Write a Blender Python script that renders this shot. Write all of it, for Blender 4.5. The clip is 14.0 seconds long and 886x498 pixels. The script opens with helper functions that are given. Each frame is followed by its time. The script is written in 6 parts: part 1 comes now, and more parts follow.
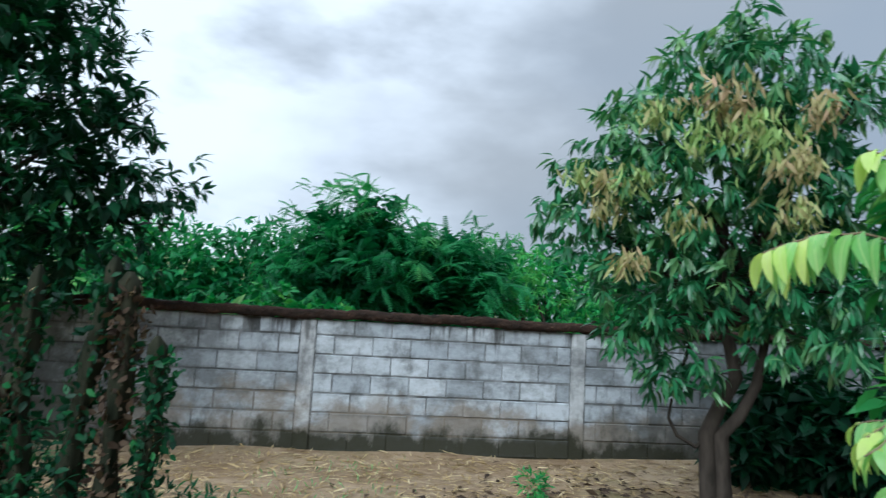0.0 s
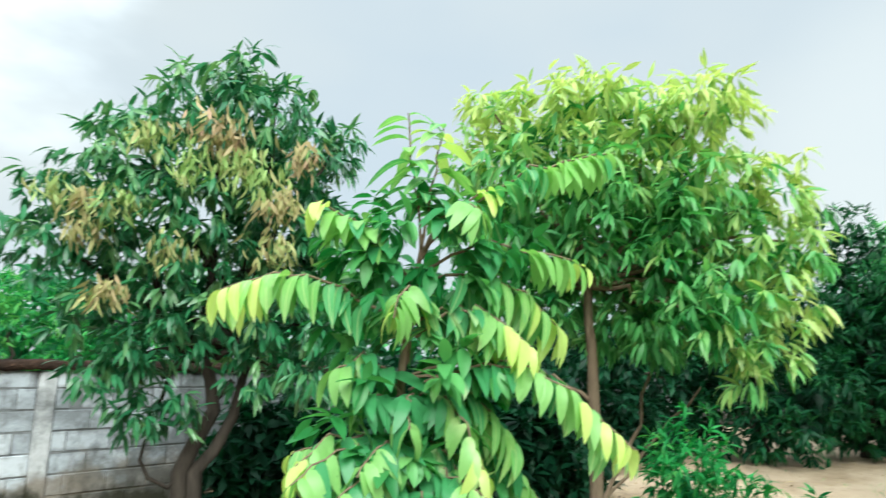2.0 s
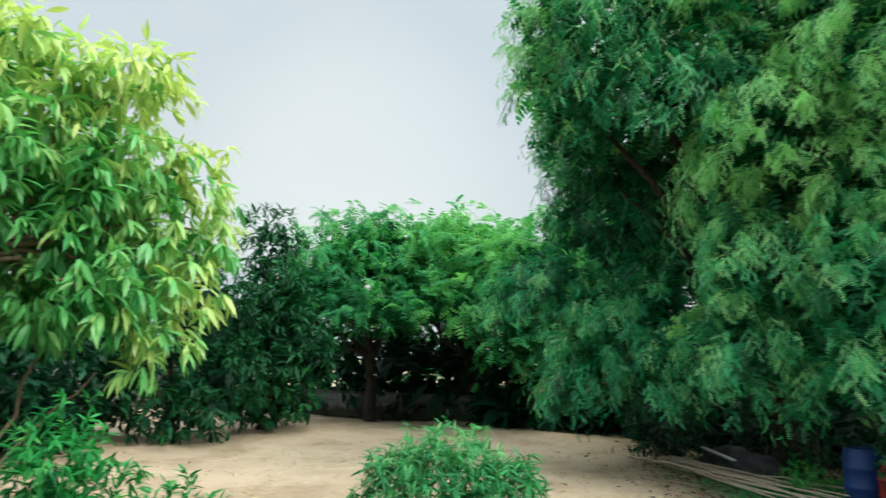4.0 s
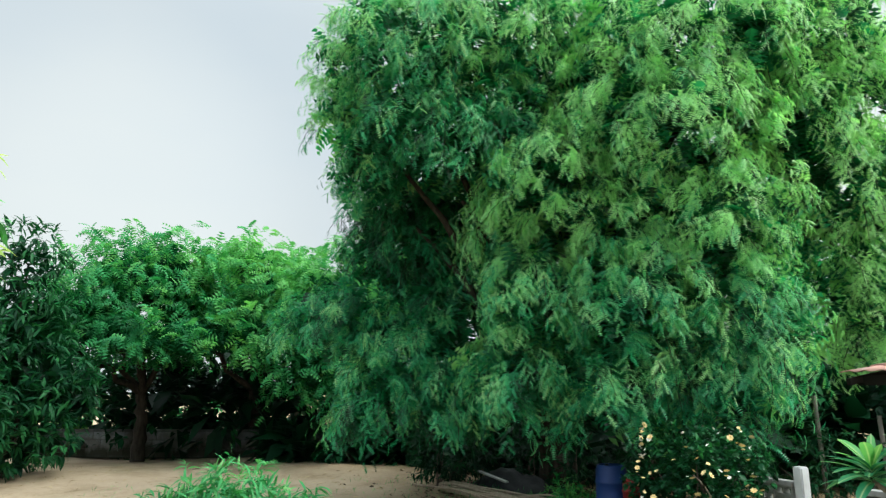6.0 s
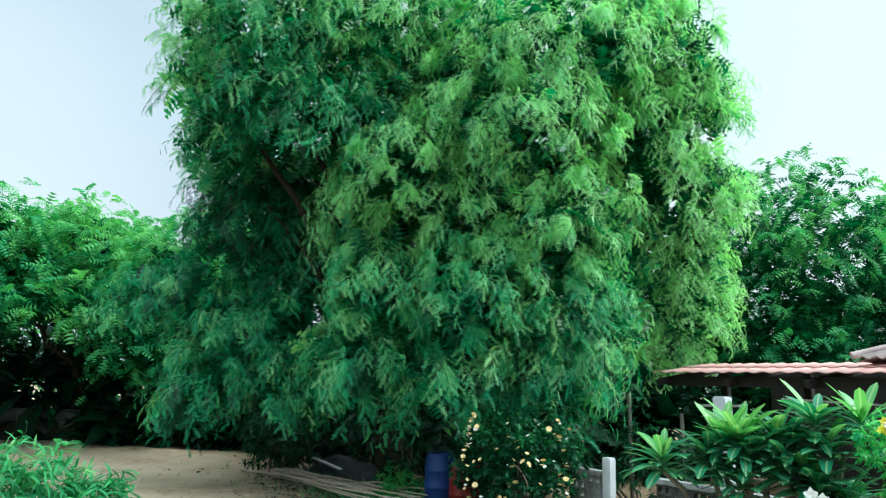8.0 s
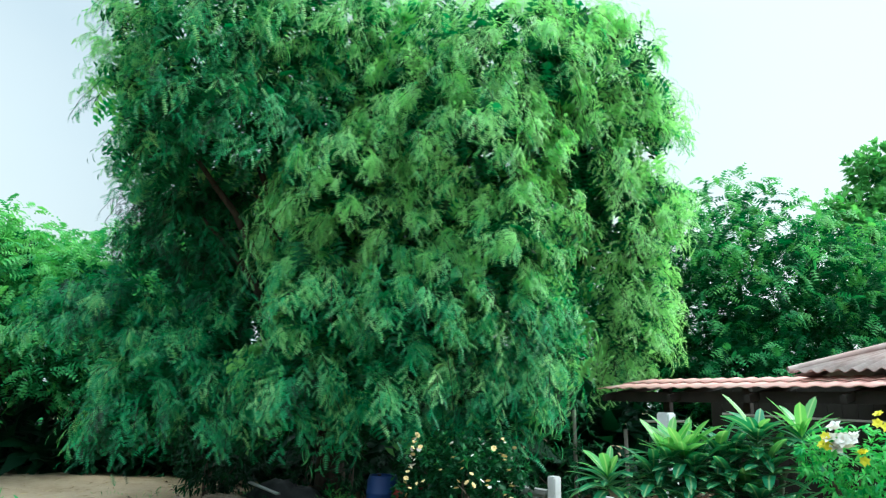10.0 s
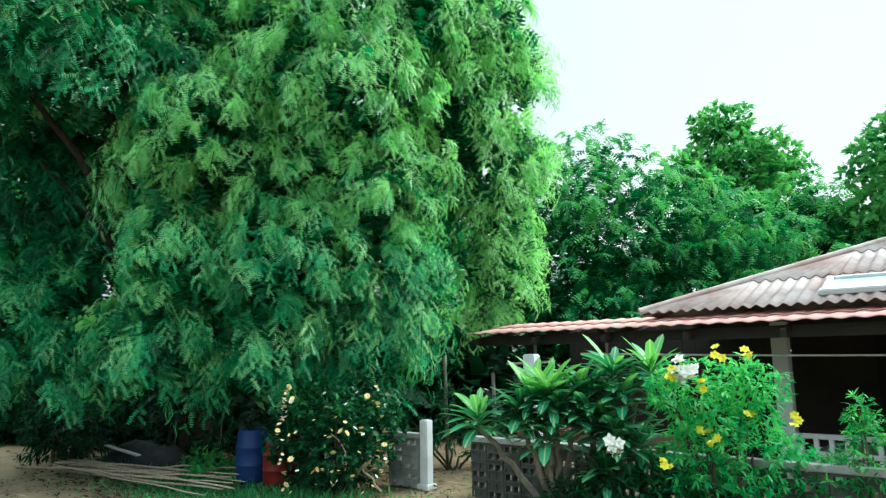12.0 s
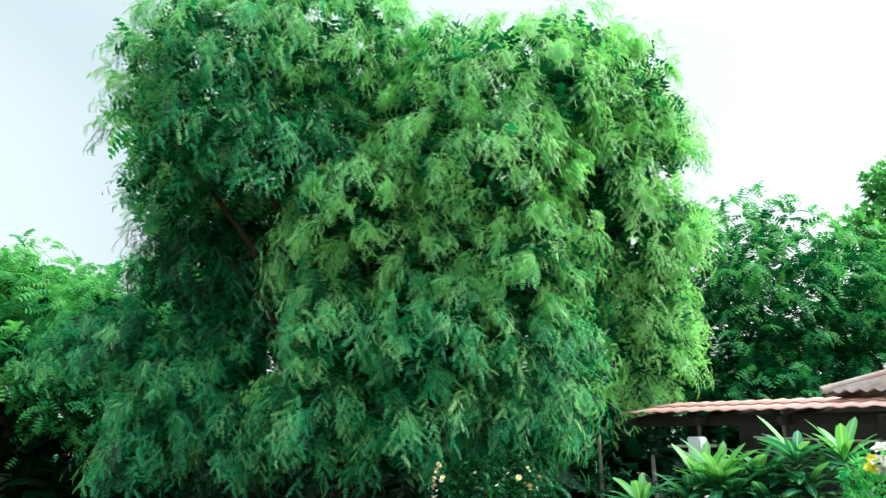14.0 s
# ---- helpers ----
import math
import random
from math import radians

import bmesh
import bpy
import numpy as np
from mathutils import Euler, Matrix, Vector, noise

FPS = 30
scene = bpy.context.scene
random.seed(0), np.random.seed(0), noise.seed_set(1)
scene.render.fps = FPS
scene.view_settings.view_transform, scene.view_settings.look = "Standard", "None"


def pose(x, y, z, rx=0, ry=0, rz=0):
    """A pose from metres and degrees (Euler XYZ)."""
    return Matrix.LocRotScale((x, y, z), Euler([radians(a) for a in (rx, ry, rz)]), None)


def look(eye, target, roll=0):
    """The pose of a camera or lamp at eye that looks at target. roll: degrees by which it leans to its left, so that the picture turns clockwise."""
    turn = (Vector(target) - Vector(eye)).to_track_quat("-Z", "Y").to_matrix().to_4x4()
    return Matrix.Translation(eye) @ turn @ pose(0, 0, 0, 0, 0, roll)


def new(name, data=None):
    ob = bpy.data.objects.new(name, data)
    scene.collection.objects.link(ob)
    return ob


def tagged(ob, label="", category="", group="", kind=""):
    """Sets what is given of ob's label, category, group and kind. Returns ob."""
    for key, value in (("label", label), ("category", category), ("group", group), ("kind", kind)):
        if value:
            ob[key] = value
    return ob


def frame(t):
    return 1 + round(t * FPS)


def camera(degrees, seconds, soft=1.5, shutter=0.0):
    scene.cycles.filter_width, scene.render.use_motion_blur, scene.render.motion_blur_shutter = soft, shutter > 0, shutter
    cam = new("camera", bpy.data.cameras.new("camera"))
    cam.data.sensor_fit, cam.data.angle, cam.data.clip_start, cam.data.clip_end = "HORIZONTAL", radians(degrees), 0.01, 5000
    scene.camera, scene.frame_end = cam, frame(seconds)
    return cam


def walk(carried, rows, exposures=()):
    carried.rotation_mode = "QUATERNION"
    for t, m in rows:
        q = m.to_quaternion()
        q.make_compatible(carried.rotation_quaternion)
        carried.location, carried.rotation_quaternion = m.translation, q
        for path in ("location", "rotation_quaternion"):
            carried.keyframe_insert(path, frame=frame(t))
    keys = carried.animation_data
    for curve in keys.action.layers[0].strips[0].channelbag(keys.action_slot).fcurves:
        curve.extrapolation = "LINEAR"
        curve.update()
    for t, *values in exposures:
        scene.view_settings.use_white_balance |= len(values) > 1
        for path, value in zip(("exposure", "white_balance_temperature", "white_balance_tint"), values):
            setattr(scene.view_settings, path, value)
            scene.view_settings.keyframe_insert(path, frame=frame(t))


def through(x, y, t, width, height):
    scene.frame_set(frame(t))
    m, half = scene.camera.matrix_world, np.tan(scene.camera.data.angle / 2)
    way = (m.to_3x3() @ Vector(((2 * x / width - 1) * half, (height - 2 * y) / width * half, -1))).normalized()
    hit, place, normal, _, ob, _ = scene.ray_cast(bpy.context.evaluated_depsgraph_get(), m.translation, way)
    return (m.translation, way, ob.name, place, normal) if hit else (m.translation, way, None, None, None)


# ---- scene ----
cam = camera(67.5, 14.0, soft=1.3, shutter=0.3)
PATH = [
    (0, (0.029, -0.023, 1.377), (0.278, 1.948, 1.604), 3.2),
    (0.5, (0.173, -0.05, 1.4), (0.717, 1.858, 1.654), -0.3),
    (1, (0.228, 0.015, 1.405), (1.239, 1.729, 1.603), -0.1),
    (1.5, (0.247, 0.0, 1.432), (1.455, 1.575, 1.681), -0.6),
    (2, (0.259, -0.01, 1.422), (1.71, 1.317, 1.786), 1.0),
    (2.5, (0.275, -0.039, 1.421), (1.932, 1.017, 1.795), 1.0),
    (3, (0.306, -0.07, 1.419), (2.171, 0.556, 1.779), 0.8),
    (3.5, (0.366, -0.114, 1.418), (2.32, 0.147, 1.756), 0.6),
    (4, (0.391, -0.157, 1.451), (2.359, -0.275, 1.786), 0.9),
    (6.3, (0.33, -0.092, 1.452), (2.135, -0.848, 1.863), -0.4),
    (6.5, (0.335, -0.101, 1.441), (2.13, -0.887, 1.843), -0.4),
    (7, (0.336, -0.188, 1.401), (2.052, -1.098, 1.879), 1.2),
    (7.5, (0.314, -0.254, 1.409), (1.963, -1.278, 1.889), 2.7),
    (8, (0.276, -0.344, 1.414), (1.916, -1.414, 1.821), 2.1),
    (10.5, (0.42, -0.478, 1.434), (1.929, -1.703, 1.905), 0.6),
    (11, (0.378, -0.503, 1.402), (1.848, -1.782, 1.854), -0.3),
    (11.5, (0.471, -0.507, 1.403), (1.813, -1.941, 1.775), -0.2),
    (12, (0.468, -0.48, 1.408), (1.756, -1.976, 1.729), -1.0),
    (12.5, (0.512, -0.482, 1.43), (1.85, -1.935, 1.741), -1.3),
    (13, (0.592, -0.462, 1.436), (1.981, -1.847, 1.827), -0.8),
    (13.5, (0.565, -0.473, 1.425), (2.055, -1.723, 1.888), -0.2),
    (14, (0.54, -0.485, 1.421), (2.082, -1.638, 1.962), 0.3),
]
walk(cam, [(t, look(eye, target, roll)) for t, eye, target, roll in PATH],
     exposures=[(0.0, -0.15, 5600, 5), (0.6, -0.1, 5600, 4), (1.0, 0.12, 5800, 2), (1.4, 0.5, 6100, 0), (2.2, 0.65, 6250, 0), (3.0, 0.65, 6400, 2), (4.0, 0.55, 6400, 2), (6.5, 0.6, 6400, 2), (8.0, 0.65, 5700, -4), (11.0, 0.72, 5900, -6), (12.0, 0.72, 5900, -7), (14.0, 0.8, 6200, -3)])

# ---- light ----
world = bpy.data.worlds.new("overcast_sky")
scene.world = world
world.use_nodes = True
wn, wl = world.node_tree.nodes, world.node_tree.links
wn.clear()


def wnode(kind, **values):
    n = wn.new(kind)
    for k, v in values.items():
        n.inputs[k].default_value = v
    return n


sky = wn.new("ShaderNodeTexSky")
sky.sky_type = "NISHITA"
sky.sun_disc = False
sky.sun_elevation, sky.sun_rotation = radians(41), radians(219)
sky.dust_density = 3.0
tc = wn.new("ShaderNodeTexCoord")
# clouds: soft masses flattened towards the horizon
stretch = wn.new("ShaderNodeMapping")
stretch.inputs["Scale"].default_value = (1.0, 1.0, 2.2)
stretch.inputs["Location"].default_value = (0.35, 0.1, 0.0)
wl.new(tc.outputs["Generated"], stretch.inputs["Vector"])
clouds = wnode("ShaderNodeTexNoise", Scale=1.5, Detail=4.0, Roughness=0.45)
wl.new(stretch.outputs["Vector"], clouds.inputs["Vector"])
cover = wn.new("ShaderNodeValToRGB")
cover.color_ramp.elements[0].position, cover.color_ramp.elements[0].color = 0.36, (0.81, 0.88, 0.98, 1)
cover.color_ramp.elements[1].position, cover.color_ramp.elements[1].color = 0.66, (0.95, 0.97, 1.0, 1)
wl.new(clouds.outputs["Fac"], cover.inputs["Fac"])
# thinner cloud where the sun stands behind it
glow_dir = wn.new("ShaderNodeVectorMath")
glow_dir.operation = "DOT_PRODUCT"
glow_dir.inputs[1].default_value = Vector((0.1, -0.92, 0.38)).normalized()
wl.new(tc.outputs["Generated"], glow_dir.inputs[0])
glow = wnode("ShaderNodeMapRange")
glow.interpolation_type = "SMOOTHSTEP"
glow.inputs["From Min"].default_value, glow.inputs["From Max"].default_value = 0.72, 1.0
glow.inputs["To Min"].default_value, glow.inputs["To Max"].default_value = 0.0, 0.85
wl.new(glow_dir.outputs["Value"], glow.inputs["Value"])
whiter = wn.new("ShaderNodeMixRGB")
whiter.inputs["Color2"].default_value = (1.25, 1.27, 1.3, 1)
wl.new(glow.outputs["Result"], whiter.inputs["Fac"])
wl.new(cover.outputs["Color"], whiter.inputs["Color1"])
gap_dir = wn.new("ShaderNodeVectorMath")
gap_dir.operation = "DOT_PRODUCT"
gap_dir.inputs[1].default_value = Vector((-0.30, 0.87, 0.43)).normalized()
wl.new(tc.outputs["Generated"], gap_dir.inputs[0])
clouds_fine = wnode("ShaderNodeTexNoise", Scale=2.6, Detail=5.0, Roughness=0.5)
wl.new(stretch.outputs["Vector"], clouds_fine.inputs["Vector"])
gap = wnode("ShaderNodeMapRange")
gap.interpolation_type = "SMOOTHSTEP"
gap.inputs["From Min"].default_value, gap.inputs["From Max"].default_value = 0.965, 1.14
gap.inputs["To Min"].default_value, gap.inputs["To Max"].default_value = 0.0, 1.0
frayed = wn.new("ShaderNodeMath")
frayed.operation = "MULTIPLY_ADD"
frayed.inputs[1].default_value = 0.30
wl.new(clouds_fine.outputs["Fac"], frayed.inputs[0])
wl.new(gap_dir.outputs["Value"], frayed.inputs[2])
wl.new(frayed.outputs["Value"], gap.inputs["Value"])
ragged = wn.new("ShaderNodeMath")
ragged.operation = "MULTIPLY"
wl.new(gap.outputs["Result"], ragged.inputs[0])
edge = wn.new("ShaderNodeMapRange")
edge.inputs["From Min"].default_value, edge.inputs["From Max"].default_value = 0.22, 0.46
wisps = wnode("ShaderNodeTexNoise", Scale=3.4, Detail=5.0, Roughness=0.5)
wl.new(stretch.outputs["Vector"], wisps.inputs["Vector"])
wl.new(wisps.outputs["Fac"], edge.inputs["Value"])
wl.new(edge.outputs["Result"], ragged.inputs[1])
thin = wn.new("ShaderNodeMixRGB")
thin.inputs["Color2"].default_value = (2.15, 2.2, 2.3, 1)
wl.new(ragged.outputs["Value"], thin.inputs["Fac"])
wl.new(whiter.outputs["Color"], thin.inputs["Color1"])
# a paler break low over the far trees
break_dir = wn.new("ShaderNodeVectorMath")
break_dir.operation = "DOT_PRODUCT"
break_dir.inputs[1].default_value = Vector((0.955, 0.07, 0.27)).normalized()
wl.new(tc.outputs["Generated"], break_dir.inputs[0])
low_break = wnode("ShaderNodeMapRange")
low_break.interpolation_type = "SMOOTHSTEP"
low_break.inputs["From Min"].default_value, low_break.inputs["From Max"].default_value = 0.965, 1.0
low_break.inputs["To Min"].default_value, low_break.inputs["To Max"].default_value = 0.0, 0.45
wl.new(break_dir.outputs["Value"], low_break.inputs["Value"])
paler = wn.new("ShaderNodeMixRGB")
paler.inputs["Color2"].default_value = (1.15, 1.17, 1.2, 1)
wl.new(low_break.outputs["Result"], paler.inputs["Fac"])
wl.new(thin.outputs["Color"], paler.inputs["Color1"])
# an overcast sky is brightest overhead
height = wn.new("ShaderNodeSeparateXYZ")
wl.new(tc.outputs["Generated"], height.inputs[0])
zenith = wnode("ShaderNodeMapRange")
zenith.interpolation_type = "SMOOTHSTEP"
zenith.inputs["From Min"].default_value, zenith.inputs["From Max"].default_value = 0.5, 1.0
zenith.inputs["To Min"].default_value, zenith.inputs["To Max"].default_value = 1.0, 3.3
wl.new(height.outputs["Z"], zenith.inputs["Value"])
overhead = wn.new("ShaderNodeVectorMath")
overhead.operation = "SCALE"
wl.new(paler.outputs["Color"], overhead.inputs[0])
wl.new(zenith.outputs["Result"], overhead.inputs["Scale"])
bg_cloud = wnode("ShaderNodeBackground", Strength=0.60)
wl.new(overhead.outputs["Vector"], bg_cloud.inputs["Color"])
bg_sky = wnode("ShaderNodeBackground", Strength=0.06)
wl.new(sky.outputs["Color"], bg_sky.inputs["Color"])
both = wn.new("ShaderNodeMixShader")
both.inputs["Fac"].default_value = 0.88
wl.new(bg_sky.outputs["Background"], both.inputs[1])
wl.new(bg_cloud.outputs["Background"], both.inputs[2])
wout = wn.new("ShaderNodeOutputWorld")
wl.new(both.outputs["Shader"], wout.inputs["Surface"])

sun_data = bpy.data.lights.new("sun", "SUN")
sun_data.energy, sun_data.angle, sun_data.color = 3.9, radians(42), (1.0, 0.97, 0.91)
sun_ob = new("sun", sun_data)
sun_ob.matrix_world = look(Vector((-10.6, -13.2, 14.6)), Vector((0, 0, 0)))


# ---- materials ----
class Mat:
    """A node material with a few short ways to wire it."""

    def __init__(self, name, rough=0.7, metal=0.0, spec=0.35):
        self.m = bpy.data.materials.new(name)
        self.m.use_nodes = True
        self.t = self.m.node_tree
        self.b = self.t.nodes["Principled BSDF"]
        self.out = self.t.nodes["Material Output"]
        self.b.inputs["Roughness"].default_value = rough
        self.b.inputs["Metallic"].default_value = metal
        self.b.inputs["Specular IOR Level"].default_value = spec

    def node(self, kind, **values):
        n = self.t.nodes.new(kind)
        for k, v in values.items():
            n.inputs[k].default_value = v
        return n

    def link(self, a, b):
        self.t.links.new(a, b)

    def place(self, scale=(1, 1, 1), kind="Position"):
        if kind == "Position":
            src = self.node("ShaderNodeNewGeometry").outputs["Position"]
        else:
            src = self.node("ShaderNodeTexCoord").outputs["Object"]
        mp = self.node("ShaderNodeMapping", Scale=scale)
        self.link(src, mp.inputs["Vector"])
        return mp.outputs["Vector"]

    def noise(self, scale, detail=4.0, rough=0.55, stretch=(1, 1, 1), kind="Position"):
        n = self.node("ShaderNodeTexNoise", Scale=scale, Detail=detail, Roughness=rough)
        self.link(self.place(stretch, kind), n.inputs["Vector"])
        return n.outputs["Fac"]

    def ramp(self, fac, stops):
        r = self.node("ShaderNodeValToRGB")
        e = r.color_ramp.elements
        while len(e) < len(stops):
            e.new(0.5)
        for el, (p, c) in zip(e, stops):
            el.position, el.color = p, (*c, 1) if len(c) == 3 else c
        self.link(fac, r.inputs["Fac"])
        return r.outputs["Color"]

    def mix(self, fac, a, b, mode="MIX"):
        n = self.node("ShaderNodeMixRGB")
        n.blend_type = mode
        for v, s in ((fac, n.inputs["Fac"]), (a, n.inputs["Color1"]), (b, n.inputs["Color2"])):
            if isinstance(v, (int, float)):
                s.default_value = v
            elif isinstance(v, tuple):
                s.default_value = (*v, 1)
            else:
                self.link(v, s)
        return n.outputs["Color"]

    def math(self, op, a, b=0.0):
        n = self.node("ShaderNodeMath")
        n.operation = op
        for v, s in ((a, n.inputs[0]), (b, n.inputs[1])):
            if isinstance(v, (int, float)):
                s.default_value = v
            else:
                self.link(v, s)
        return n.outputs["Value"]

    def bump(self, height, strength=0.4, distance=0.01):
        n = self.node("ShaderNodeBump", Strength=strength, Distance=distance)
        self.link(height, n.inputs["Height"])
        self.link(n.outputs["Normal"], self.b.inputs["Normal"])

    def colour(self, c):
        self.link(c, self.b.inputs["Base Color"])
        return self


def leaf_material(name, old, mid, young, through=0.42, rough=0.5, gloss=0.22):
    """Leaves: colour by the tone attribute (leaf age, in places also painted light and shade), with a slight blotch,
    and some light through the blade.
    """
    k = Mat(name, rough, 0.0, gloss)
    at = k.node("ShaderNodeAttribute")
    at.attribute_name = "tone"
    c = k.ramp(at.outputs["Fac"], [(0.0, old), (0.5, mid), (1.0, young)])
    blotch = k.noise(3.0, 3.0)
    c = k.mix(k.math("MULTIPLY", blotch, 0.3), c, tuple(0.6 * v for v in old))
    k.colour(c)
    tr = k.node("ShaderNodeBsdfTranslucent")
    k.link(k.mix(1.0, c, (1.05, 1.15, 0.72), "MULTIPLY"), tr.inputs["Color"])
    mx = k.node("ShaderNodeMixShader", Fac=through)
    k.link(k.b.outputs["BSDF"], mx.inputs[1])
    k.link(tr.outputs["BSDF"], mx.inputs[2])
    k.link(mx.outputs["Shader"], k.out.inputs["Surface"])
    return k.m


def plain_leaf(name, base, alt, through=0.35, rough=0.42):
    """Leaves that are objects of their own: colour varies from leaf to leaf."""
    k = Mat(name, rough, 0.0, 0.45)
    rnd = k.node("ShaderNodeObjectInfo").outputs["Random"]
    c = k.ramp(rnd, [(0.0, base), (1.0, alt)])
    vein = k.noise(60.0, 2.0, 0.5, (1, 1, 1))
    c = k.mix(k.math("MULTIPLY", vein, 0.25), c, tuple(0.6 * v for v in base))
    sep = k.node("ShaderNodeSeparateXYZ")
    k.link(k.node("ShaderNodeTexCoord").outputs["Object"], sep.inputs[0])
    rib = k.ramp(k.math("ABSOLUTE", sep.outputs["X"]), [(0.006, (1, 1, 1)), (0.022, (0, 0, 0))])
    c = k.mix(k.math("MULTIPLY", rib, 0.45), c, (0.62, 0.72, 0.36))
    k.colour(c)
    tr = k.node("ShaderNodeBsdfTranslucent")
    k.link(k.mix(1.0, c, (1.05, 1.15, 0.72), "MULTIPLY"), tr.inputs["Color"])
    mx = k.node("ShaderNodeMixShader", Fac=through)
    k.link(k.b.outputs["BSDF"], mx.inputs[1])
    k.link(tr.outputs["BSDF"], mx.inputs[2])
    k.link(mx.outputs["Shader"], k.out.inputs["Surface"])
    return k.m


def bark_material(name, dark, light, scale=14.0):
    k = Mat(name, 0.9, 0.0, 0.15)
    n = k.noise(scale, 6.0, 0.65, (1, 1, 0.25))
    c = k.ramp(n, [(0.3, dark), (0.7, light)])
    c = k.mix(k.math("MULTIPLY", k.noise(2.5), 0.5), c, tuple(0.7 * v for v in dark))
    k.colour(c)
    k.bump(n, 0.7, 0.02)
    return k.m


def painted(name, col, rough=0.6, worn=(0.25, 0.22, 0.18), amount=0.35, scale=6.0, metal=0.0):
    k = Mat(name, rough, metal)
    n = k.noise(scale, 5.0, 0.6)
    fac = k.math("MULTIPLY", k.ramp(n, [(0.45, (0, 0, 0)), (0.75, (1, 1, 1))]), amount)
    k.colour(k.mix(fac, col, worn))
    k.bump(k.noise(scale * 9, 3.0), 0.2, 0.004)
    return k.m


def weathered(k, c):
    """Stains that run over blocks, joints and posts alike: soot-dark runs below the cap, broad grey blooms, brown
    splash and a ragged band of algae at the foot. The trees' shade is painted on towards both ends.
    """
    sep = k.node("ShaderNodeSeparateXYZ")
    k.link(k.node("ShaderNodeNewGeometry").outputs["Position"], sep.inputs[0])
    z = sep.outputs["Z"]
    big = k.noise(1.5, 7.0, 0.72, (1, 1, 1.5))
    c = k.mix(k.math("MULTIPLY", k.ramp(big, [(0.46, (0, 0, 0)), (0.62, (1, 1, 1))]), 0.66), c, (0.12, 0.13, 0.135))
    fine = k.noise(5.5, 7.0, 0.72, (1, 1, 0.6))
    c = k.mix(k.math("MULTIPLY", k.ramp(fine, [(0.50, (0, 0, 0)), (0.66, (1, 1, 1))]), 0.65), c, (0.10, 0.105, 0.105))
    streak = k.noise(3.6, 5.0, 0.6, (2.4, 1, 0.16))
    run = k.math("ADD", streak, k.math("MULTIPLY", k.math("SUBTRACT", z, 1.1), 0.50))
    spots = k.ramp(k.noise(1.7, 3.0, 0.5, (1, 1, 0.02)), [(0.47, (0.12, 0.12, 0.12)), (0.56, (1, 1, 1))])
    dark_run = k.math("MULTIPLY", k.ramp(run, [(0.58, (0, 0, 0)), (0.68, (1, 1, 1))]), spots)
    c = k.mix(k.math("MULTIPLY", dark_run, 0.85), c, (0.035, 0.033, 0.030))
    soil = k.math("ADD", k.noise(2.3, 5.0, 0.65, (1, 1, 1.2)), k.math("MULTIPLY", z, -0.62))
    c = k.mix(k.math("MULTIPLY", k.ramp(soil, [(0.12, (0, 0, 0)), (0.28, (1, 1, 1))]), 0.7), c, (0.20, 0.165, 0.125))
    # shade of the trees over the wall's ends, painted as ragged dark patches
    dark_zone = k.node("ShaderNodeMapRange")
    dark_zone.inputs["From Min"].default_value, dark_zone.inputs["From Max"].default_value = 2.3, 4.2
    dark_zone.inputs["To Min"].default_value, dark_zone.inputs["To Max"].default_value = -0.25, 0.22
    k.link(sep.outputs["X"], dark_zone.inputs["Value"])
    dense_tree_shade = k.node("ShaderNodeMapRange")
    dense_tree_shade.inputs["From Min"].default_value, dense_tree_shade.inputs["From Max"].default_value = -1.0, -3.2
    dense_tree_shade.inputs["To Min"].default_value, dense_tree_shade.inputs["To Max"].default_value = -0.25, 0.2
    k.link(sep.outputs["X"], dense_tree_shade.inputs["Value"])
    end_shade = k.math("MAXIMUM", dark_zone.outputs["Result"], dense_tree_shade.outputs["Result"])
    painted_shade = k.math("ADD", k.noise(1.9, 6.0, 0.7), end_shade)
    c = k.mix(k.math("MULTIPLY", k.ramp(painted_shade, [(0.46, (0, 0, 0)), (0.62, (1, 1, 1))]), 0.7), c, (0.06, 0.065, 0.062))
    algae = k.math("ADD", k.noise(2.6, 6.0, 0.68, (1, 1, 0.6)), k.math("MULTIPLY", z, -1.0))
    c = k.mix(k.math("MULTIPLY", k.ramp(algae, [(0.20, (0, 0, 0)), (0.36, (1, 1, 1))]), 0.93), c, (0.026, 0.028, 0.017))
    return c, z


def wall_block_material():
    """Grey concrete block: tone from block to block, dirt and joint shadow painted along the bed joints."""
    k = Mat("concrete_block", 0.92, 0.0, 0.2)
    rnd = k.node("ShaderNodeObjectInfo").outputs["Random"]
    isl = k.node("ShaderNodeNewGeometry").outputs["Random Per Island"]
    tone = k.math("FRACT", k.math("ADD", rnd, isl))
    c = k.ramp(tone, [(0.0, (0.37, 0.415, 0.465)), (0.5, (0.47, 0.52, 0.575)), (1.0, (0.58, 0.63, 0.685))])
    grain = k.noise(34.0, 6.0, 0.7)
    c = k.mix(k.math("MULTIPLY", grain, 0.35), c, (0.19, 0.20, 0.21))
    c, z = weathered(k, c)
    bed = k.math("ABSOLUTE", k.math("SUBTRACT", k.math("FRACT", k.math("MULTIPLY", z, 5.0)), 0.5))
    dirt_shadow = k.math("ADD", k.math("MULTIPLY", bed, 0.9), k.noise(4.5, 6.0, 0.7, (1, 1, 0.5)))
    c = k.mix(k.math("MULTIPLY", k.ramp(dirt_shadow, [(0.78, (0, 0, 0)), (1.0, (1, 1, 1))]), 0.55), c, (0.07, 0.072, 0.07))
    k.colour(c)
    k.bump(grain, 0.6, 0.008)
    return k.m


